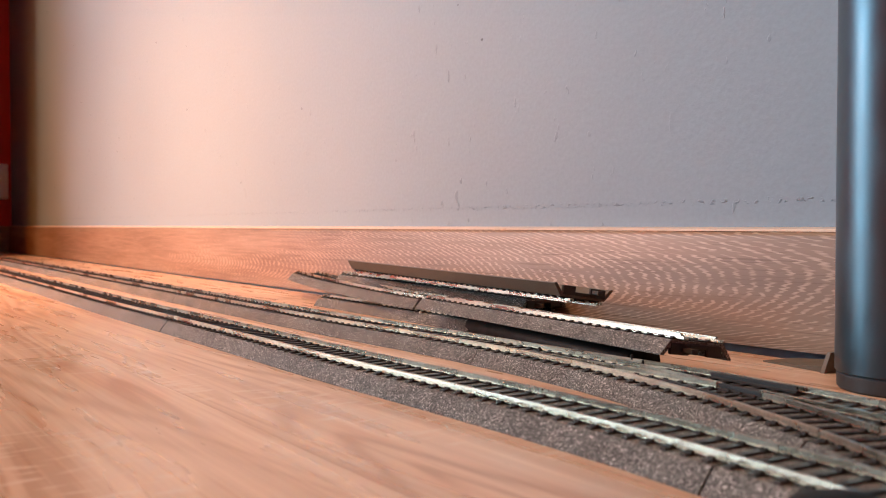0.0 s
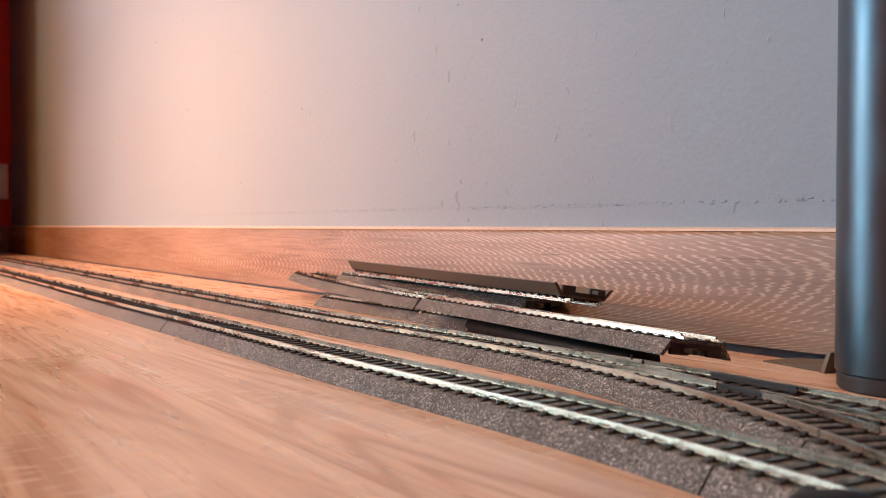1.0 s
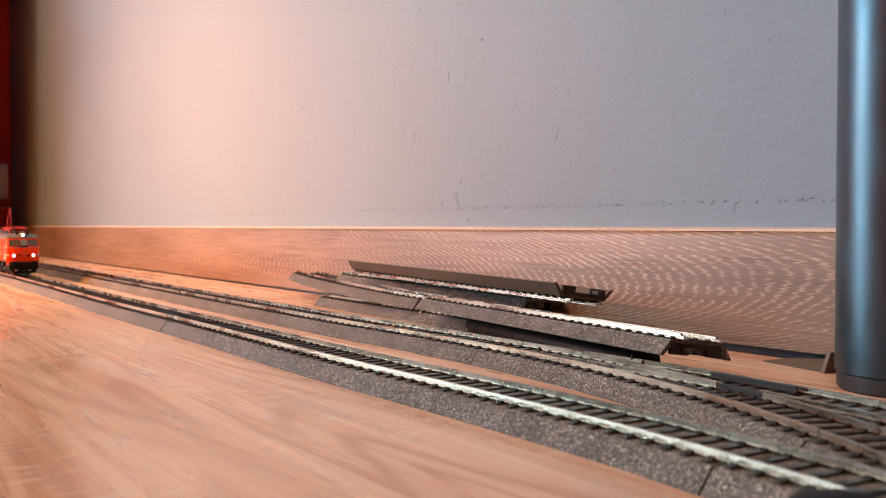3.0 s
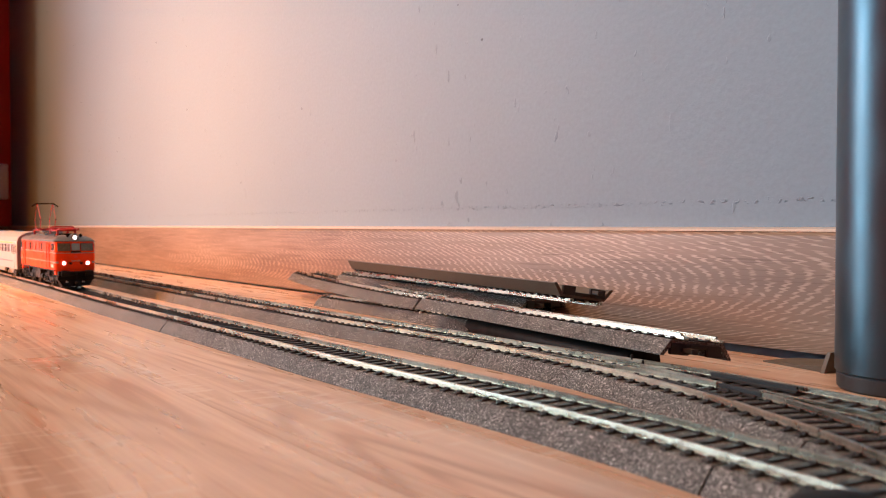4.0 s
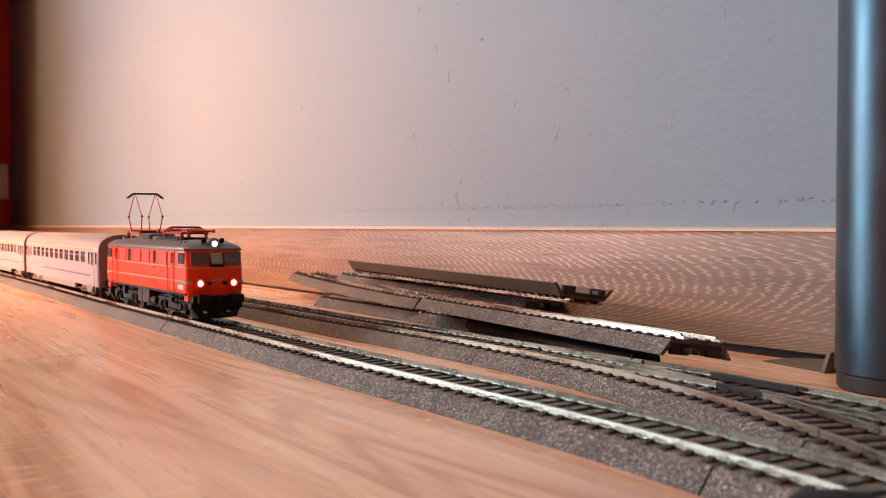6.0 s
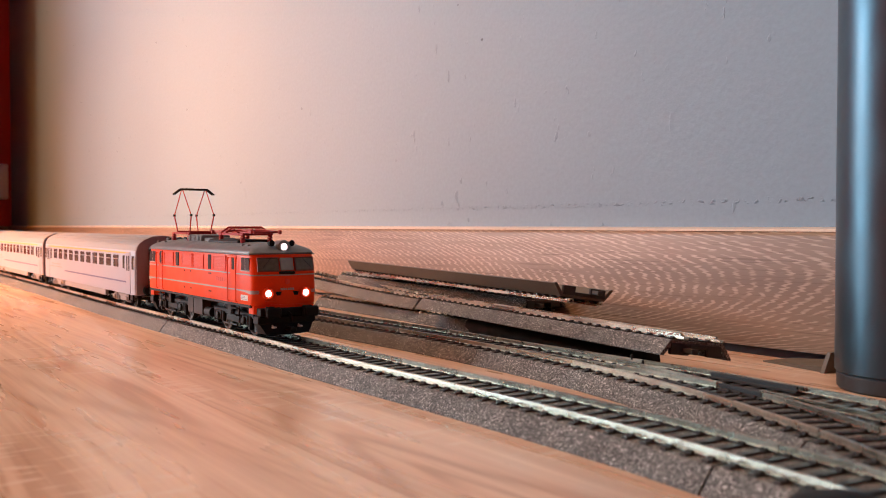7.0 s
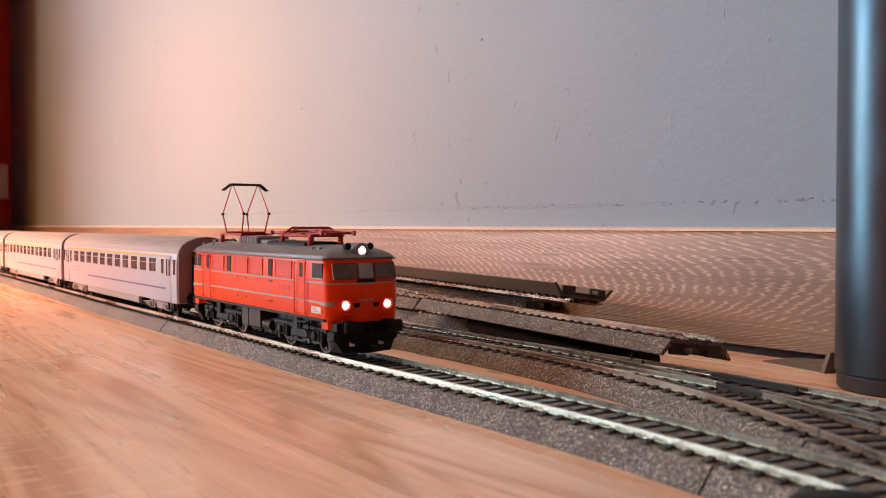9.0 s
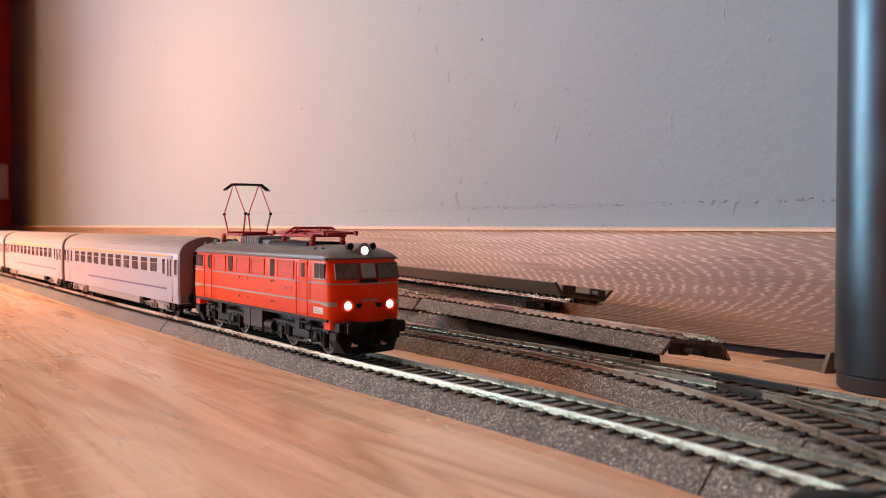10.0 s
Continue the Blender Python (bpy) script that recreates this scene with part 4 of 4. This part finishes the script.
    for s in (-1, 1):
        for e in (-1, 1):
            part("lower_arm", Shape().rod((e * 10, s * 6.4, 48.4), (e * 14.0, s * 7.0, 58.0), 0.42, 8), PANTO, up, "thin dark red arm")
            part("upper_arm", Shape().rod((e * 14.0, s * 7.0, 58.0), (e * 1.4, s * 7.2, 72.0), 0.3, 8), PANTO, up, "thin dark metal arm")
            part("knee_joint", Shape().rod((e * 14.0, s * 6.4, 58.0), (e * 14.0, s * 7.6, 58.0), 0.7, 8), BLACK, up)
    for e in (-1, 1):
        part("cross_tube", Shape().rod((e * 10, -6.4, 48.6), (e * 10, 6.4, 48.6), 0.6, 8), PANTO, up)
    head = Shape()
    for e in (-1.4, 1.4):
        head.rod((e, -8.2, 72.8), (e, 8.2, 72.8), 0.55, 8)
        for s in (-1, 1):
            head.rod((e, s * 8.2, 72.8), (e, s * 12.4, 69.8), 0.45, 8)
    head.rod((-1.6, -7.4, 72.3), (1.6, -7.4, 72.3), 0.35, 6).rod((-1.6, 7.4, 72.3), (1.6, 7.4, 72.3), 0.35, 6)
    part("head", head, BLACK, up, "black contact strips with bent horns")
    for x in (-13, 13):
        for s in (-1, 1):
            part("insulator", Shape().turned([(1.0, 42.8), (1.5, 45), (1.0, 45.5), (1.5, 46.1), (1.0, 46.6), (1.2, 47.4)], 12, "z", Matrix.Translation((x, s * 7.6, 0))), PANTO, up)
    down = part("pantograph", Shape().box(-16, 16, -8.6, -7.2, 47.2, 48.4, 0.3).box(-16, 16, 7.2, 8.6, 47.2, 48.4, 0.3).box(-12, -10.6, -9, 9, 47.2, 48.3, 0.3).box(10.6, 12, -9, 9, 47.2, 48.3, 0.3), PANTO, t, "folded dark red pantograph", m=at(30, 0, 0))
    for s in (-1, 1):
        for e in (-1, 1):
            part("lower_arm", Shape().rod((e * 9, s * 6.4, 48.6), (e * 25, s * 7.0, 48.9), 0.5, 8).rod((e * 25, s * 7, 49), (e * 27.5, s * 7, 48.4), 0.6, 8), PANTO, down)
            part("upper_arm", Shape().rod((e * 25, s * 7.0, 49.1), (e * 2, s * 5, 50.2), 0.42, 8), PANTO, down)
    for e in (-1, 1):
        part("cross_tube", Shape().rod((e * 25, -8, 49), (e * 25, 8, 49), 0.5, 8), PANTO, down)
        part("cross_tube", Shape().rod((e * 12, -6, 49.6), (e * 12, 6, 49.6), 0.4, 8), PANTO, down)
        part("cross_tube", Shape().rod((e * 18, -7, 49.4), (e * 8, 7, 49.9), 0.35, 8).rod((e * 18, 7, 49.4), (e * 8, -7, 49.9), 0.35, 8), PANTO, down, "thin red diagonal brace")
        part("spring", Shape().rod((e * 2, -3, 48.2), (e * 9, -3, 48.2), 0.9, 10).rod((e * 2, 3, 48.2), (e * 9, 3, 48.2), 0.9, 10), PANTO, down, "dark red tension spring")
        part("end_knee", Shape().rod((e * 25, -8.6, 49), (e * 25, -7.2, 49), 1.0, 10).rod((e * 25, 7.2, 49), (e * 25, 8.6, 49), 1.0, 10), PANTO, down)
    head = Shape()
    for e in (-3, 3):
        head.rod((e, -8.2, 51.2), (e, 8.2, 51.2), 0.55, 8)
        for s in (-1, 1):
            head.rod((e, s * 8.2, 51.2), (e, s * 12.4, 48.6), 0.45, 8)
    part("head", head, PANTO, down)
    for x in (-14, 14):
        for s in (-1, 1):
            part("insulator", Shape().turned([(1.0, 42.8), (1.5, 45), (1.0, 45.5), (1.5, 46.1), (1.0, 46.6), (1.2, 47.4)], 12, "z", Matrix.Translation((x, s * 7.6, 0))), PANTO, down)
    # bogies and underframe
    part("underframe", Shape().box(-70, 70, -9, 9, 9.5, 15.6, 1.0), BLACK, t)
    for e in (-1, 1):
        sh = Shape()
        for s in (-1, 1):
            a = sorted((s * 11.0, s * 13.4))
            sh.box(-25, 25, *a, 8.6, 11.2, 0.5).box(-8, 8, *a, 5.2, 9.0, 0.6)
            for x in (-16.5, 16.5):
                sh.box(x - 3.6, x + 3.6, *sorted((s * 11.0, s * 14.2)), 5.0, 10.0, 0.7)
                sh.turned([(2.0, s * 14.0), (1.8, s * 15.2), (1.0, s * 15.6)], 12, "y", Matrix.Translation((x, 0, 7.2)))
                for q in (-5.2, 5.2):
                    sh.rod((x + q, s * 13.2, 4.6), (x + q, s * 13.2, 9.6), 1.2, 8)
            sh.box(-21, -19, *a, 3.0, 9.0, 0.3).box(19, 21, *a, 3.0, 9.0, 0.3).rod((-9, s * 14.6, 4.4), (9, s * 14.6, 4.4), 0.5, 8)
            sh.box(-2.2, 2.2, *sorted((s * 12.5, s * 15.2)), 8.5, 14.2, 0.5)
        sh.box(-24, 24, -10, 10, 7.5, 10.5, 1)
        bg = part("bogie", sh, BLACK, t, "black bogie frame with springs", m=at(e * 44, 0, 0))
        for x in (-16.5, 16.5):
            wheels.append((wheelset(7.2, t, e * 44 + x), e * 44 + x, 7.2))
    for s in (-1, 1):
        part("equipment_box", Shape().box(-14, 8, *sorted((s * 10, s * 15.4)), 5.6, 14.6, 0.6).box(-5.8, -5.2, *sorted((s * 15, s * 15.7)), 6, 14.2), BROWN, t, "dark brown underfloor box")
        part("air_tank", Shape().rod((10, s * 13.2, 7.8), (18, s * 13.2, 7.8), 2.4, 14), BLACK, t, "dark air tank")
    return t, wheels


# ---- the coaches ----


def build_coach():
    t = tagged(new("coach"), "light grey model passenger coach with yellow line, on the track", "model train")
    wheels = []
    H2 = 136.5
    part("body", Shape().loft([plan(H2, 16.0, 0, 1.2, z=9.0), plan(H2, 16.3, 0, 1.2, z=14), plan(H2, 16.35, 0, 1.2, z=30), plan(H2, 16.0, 0, 1.2, z=36.2), plan(H2, 15.7, 0, 1.2, z=37)]), COACH, t, "pale grey-mauve painted coach body", smooth=True)
    roof = Shape()
    rings = []
    for x in (-H2 - 0.4, -H2 + 0.2, H2 - 0.2, H2 + 0.4):
        k = 0.98 if abs(x) > H2 else 1.0
        rings.append([(x, y * k, 36.4 + (z - 36.4) * k) for y, z in ((-15.9, 36.4), (-15.4, 38.6), (-13.8, 41.2), (-10.5, 43.6), (-5.5, 45.4), (0, 46.0), (5.5, 45.4), (10.5, 43.6), (13.8, 41.2), (15.4, 38.6), (15.9, 36.4))])
    part("roof", roof.loft(rings), COACH_ROOF, t, "ribbed light grey roof", smooth=True)
    ribs = Shape()
    for y, z in ((-14.4, 40.3), (-12.4, 42.4), (-9.4, 44.15), (-5.8, 45.35), (-2, 45.95), (2, 45.95), (5.8, 45.35), (9.4, 44.15), (12.4, 42.4), (14.4, 40.3)):
        ribs.rod((-H2 + 3, y, z), (H2 - 3, y, z), 0.22, 5)
    part("roof_ribs", ribs, COACH_ROOF, t)
    win = [-94 + 18.7 * i for i in range(11)]
    for s in (-1, 1):
        y0, y1 = sorted((s * 16.0, s * 16.5))
        for x in win:
            w = part("window", Shape().box(x - 5.9, x + 5.9, y0, y1, 25.4, 33.2, 0.5), GLASS, t, "dark tinted coach window")
            part("window_frame", Shape().box(x - 5.9, x + 5.9, y0 - 0.06, y1 + 0.06, 30.4, 30.8), STRIPE, w, "thin grey window bar")
        for x in (-122, 122):
            d = part("door", Shape().box(x - 4.6, x + 4.6, y0, y1, 9.6, 35.4, 0.4), COACH, t, "grey folding coach door")
            for k in (-2.2, 2.2):
                part("door_window", Shape().box(x + k - 1.3, x + k + 1.3, y0 - 0.08, y1 + 0.08, 23.6, 33.4, 0.3), GLASS, d)
        for x in (-132, 132, -111.5, 111.5):
            part("window", Shape().box(x - 2.0, x + 2.0, y0, y1, 24.8, 33.2, 0.4), GLASS, t, "narrow dark end window")
        part("yellow_line", Shape().box(-H2 + 12, H2 - 14, y0 + 0.1, y1 - 0.1, 34.5, 35.5), YELLOW, t, "yellow first class line")
        part("blue_line", Shape().box(-60, H2 - 17, y0 + 0.1, y1 - 0.1, 16.1, 17.1), COACH_BLUE, t, "dark blue waist line")
        part("blue_line", Shape().box(-H2 + 10, -70, y0 + 0.1, y1 - 0.1, 18.6, 19.2), STRIPE, t, "faint grey line")
        part("skirt", Shape().box(-64, 62, *sorted((s * 13.4, s * 15.4)), 4.8, 9.2, 0.4), COACH_LOW, t, "dusty grey underfloor skirt")
        part("step", Shape().box(117, 127, *sorted((s * 13, s * 16)), 4.4, 5.0).box(117, 118, *sorted((s * 14, s * 15)), 4.6, 9.4).box(126, 127, *sorted((s * 14, s * 15)), 4.6, 9.4), BLACK, t)
        part("step", Shape().box(-127, -117, *sorted((s * 13, s * 16)), 4.4, 5.0).box(-118, -117, *sorted((s * 14, s * 15)), 4.6, 9.4).box(-127, -126, *sorted((s * 14, s * 15)), 4.6, 9.4), BLACK, t)
        for k in range(4):
            part("lettering_bar", Shape().box(-108 + 9 * k, -102 + 9 * k, y0 + 0.06, y1 - 0.06, 20.8, 21.6), STRIPE, t)
    for e in (-1, 1):
        f = pose(0, 0, 0, 0, 0, 0 if e > 0 else 180)
        ends = [(-15.5, 9.5), (15.5, 9.5), (15.8, 36), (13.6, 40.9), (10.3, 43.2), (5.4, 45.0), (0, 45.6), (-5.4, 45.0), (-10.3, 43.2), (-13.6, 40.9), (-15.8, 36)]
        part("end_wall", Shape().loft([[(H2 - 1, y, z) for y, z in ends], [(H2 + 0.7, y * 0.985, z) for y, z in ends]]), COACH_END, t, "dark mauve coach end wall", m=f)
        gang = Shape()
        for y0, y1, z0, z1 in ((-8, -5.6, 11, 36), (5.6, 8, 11, 36), (-8, 8, 36, 38.4)):
            gang.box(H2, H2 + 4.6, y0, y1, z0, z1, 1.0)
        part("gangway", gang, BLACK, t, "black rubber gangway bellows", m=f)
        for s in (-1, 1):
            part("buffer", Shape().rod((H2, s * 10, 12.4), (H2 + 5, s * 10, 12.4), 1.5, 12).turned([(3.0, H2 + 5), (3.0, H2 + 5.7), (2.0, H2 + 6.2)], 16, "x", Matrix.Translation((0, s * 10, 12.4))), BLACK, t, m=f)
        part("coupling", Shape().box(H2 - 14, H2 + 6.5, -1.6, 1.6, 5.4, 7.4, 0.4), BLACK, t, m=f)
        sh = Shape()
        for s in (-1, 1):
            a = sorted((s * 10.8, s * 13.2))
            sh.box(-20, 20, *a, 6.2, 8.6, 0.5).box(-6, 6, *a, 3.6, 7.4, 0.5)
            for x in (-14.5, 14.5):
                sh.box(x - 3, x + 3, *sorted((s * 10.8, s * 14)), 3.2, 8.0, 0.6).turned([(1.6, s * 14), (1.5, s * 15), (0.8, s * 15.3)], 10, "y", Matrix.Translation((x, 0, 5.3)))
                for q in (-4.2, 4.2):
                    sh.rod((x + q, s * 12.6, 3.4), (x + q, s * 12.6, 8), 1.0, 8)
        sh.box(-18, 18, -10, 10, 6, 9, 0.6)
        part("bogie", sh, COACH_LOW, t, "dusty grey bogie with springs", m=at(e * 97, 0, 0))
        for x in (-14.5, 14.5):
            wheels.append((wheelset(5.3, t, e * 97 + x), e * 97 + x, 5.3))
    part("floor_pan", Shape().box(-H2 + 2, H2 - 2, -13, 13, 8.4, 10.4, 0.3).box(-40, -18, -11, 11, 3.8, 8.6, 0.6).box(10, 36, -11, 11, 3.8, 8.6, 0.6), BLACK, t)
    return t, wheels


LOCO, LOCO_WHEELS = build_loco()
LOCO.scale = (1.02, 0.94, 1.0)
first, first_wheels = build_coach()
COACHES, COACH_WHEELS = [first], list(first_wheels)
for i in range(2):
    c = copy_thing(first, at(0, 0, 0))
    COACHES.append(c)
    for o in c.children:
        if o.name.startswith("wheelset"):
            COACH_WHEELS.append((o, o.matrix_basis.translation.x * 1000, 5.3))

# ---- floor planks, last of the structure ----
PLANK_W, PLANK_L = 190.0, 1285.0
plank_meshes = {}
for row in range(-13, 3):
    y0, y1 = 110 + (row - 1) * PLANK_W, 110 + row * PLANK_W
    y0, y1 = max(y0, BACK_Y + 1), min(y1, WALL_Y - 13)
    if y1 - y0 < 5:
        continue
    x = -462.0 + (row * 517) % PLANK_L - 3 * PLANK_L
    while x < FAR_X:
        x0, x1 = max(x, END_X + 1), min(x + PLANK_L, FAR_X - 1)
        if x1 - x0 > 5:
            key = (round(x1 - x0), round(y1 - y0))
            if key not in plank_meshes:
                a, c = (x1 - x0) / 2 - 0.3, (y1 - y0) / 2 - 0.06
                plank_meshes[key] = Shape().box(-a, a, -c, c, -9, 0).mesh("plank", FLOOR)
            part("plank", plank_meshes[key], None, floor, m=at((x0 + x1) / 2, (y0 + y1) / 2, 0))
        x += PLANK_L



def motions():
    keys = [(0, -1968), (0.5, -1815), (1, -1661), (1.5, -1506), (2, -1350), (2.5, -1193), (3, -1052), (3.5, -926), (4, -814), (4.5, -717), (5, -634), (5.5, -553.5), (6, -489), (6.5, -440), (7, -399), (7.5, -364), (8, -341), (8.5, -328), (9, -323.3), (9.5, -321.3), (10, -321.3)]
    kt, ks = [k[0] for k in keys], [MAIN.at_x(-1399) + (-1399 - k[1] + 80.6) if k[1] < -1320 else MAIN.at_x(k[1] - 80.6) for k in keys]
    slope = np.gradient(ks, kt)
    slope[-1] = slope[-2] = 0.0

    def run(t):
        i = min(int(t / 0.5), len(kt) - 2)
        u = (t - kt[i]) / 0.5
        a, b, c, d = 2 * u ** 3 - 3 * u ** 2 + 1, u ** 3 - 2 * u ** 2 + u, -2 * u ** 3 + 3 * u ** 2, u ** 3 - u ** 2
        return a * ks[i] + b * 0.5 * slope[i] + c * ks[i + 1] + d * 0.5 * slope[i + 1]

    def stand(s, half):
        p, q = MAIN.point(s - half), MAIN.point(s + half)
        c = (p + q) / 2
        return at(c.x, c.y, RAIL_Z, rz=math.degrees(math.atan2(p.y - q.y, p.x - q.x)))

    times = [0.2 * i for i in range(51)]
    walk(LOCO, [(t, stand(run(t), 45)) for t in times])
    for i, c in enumerate(COACHES):
        walk(c, [(t, stand(run(t) + 237.9 + 287 * i, 95)) for t in times])
    # wheels roll along the rails
    for w, x, r in LOCO_WHEELS + COACH_WHEELS:
        rows, turn, last = [], 0.0, run(0)
        for k in range(301):
            s = run(k / 30)
            turn += min(math.degrees((last - s) / r), 84)
            last = s
            rows.append((k / 30, at(x, 0, r, ry=turn)))
        walk(w, rows)


motions()
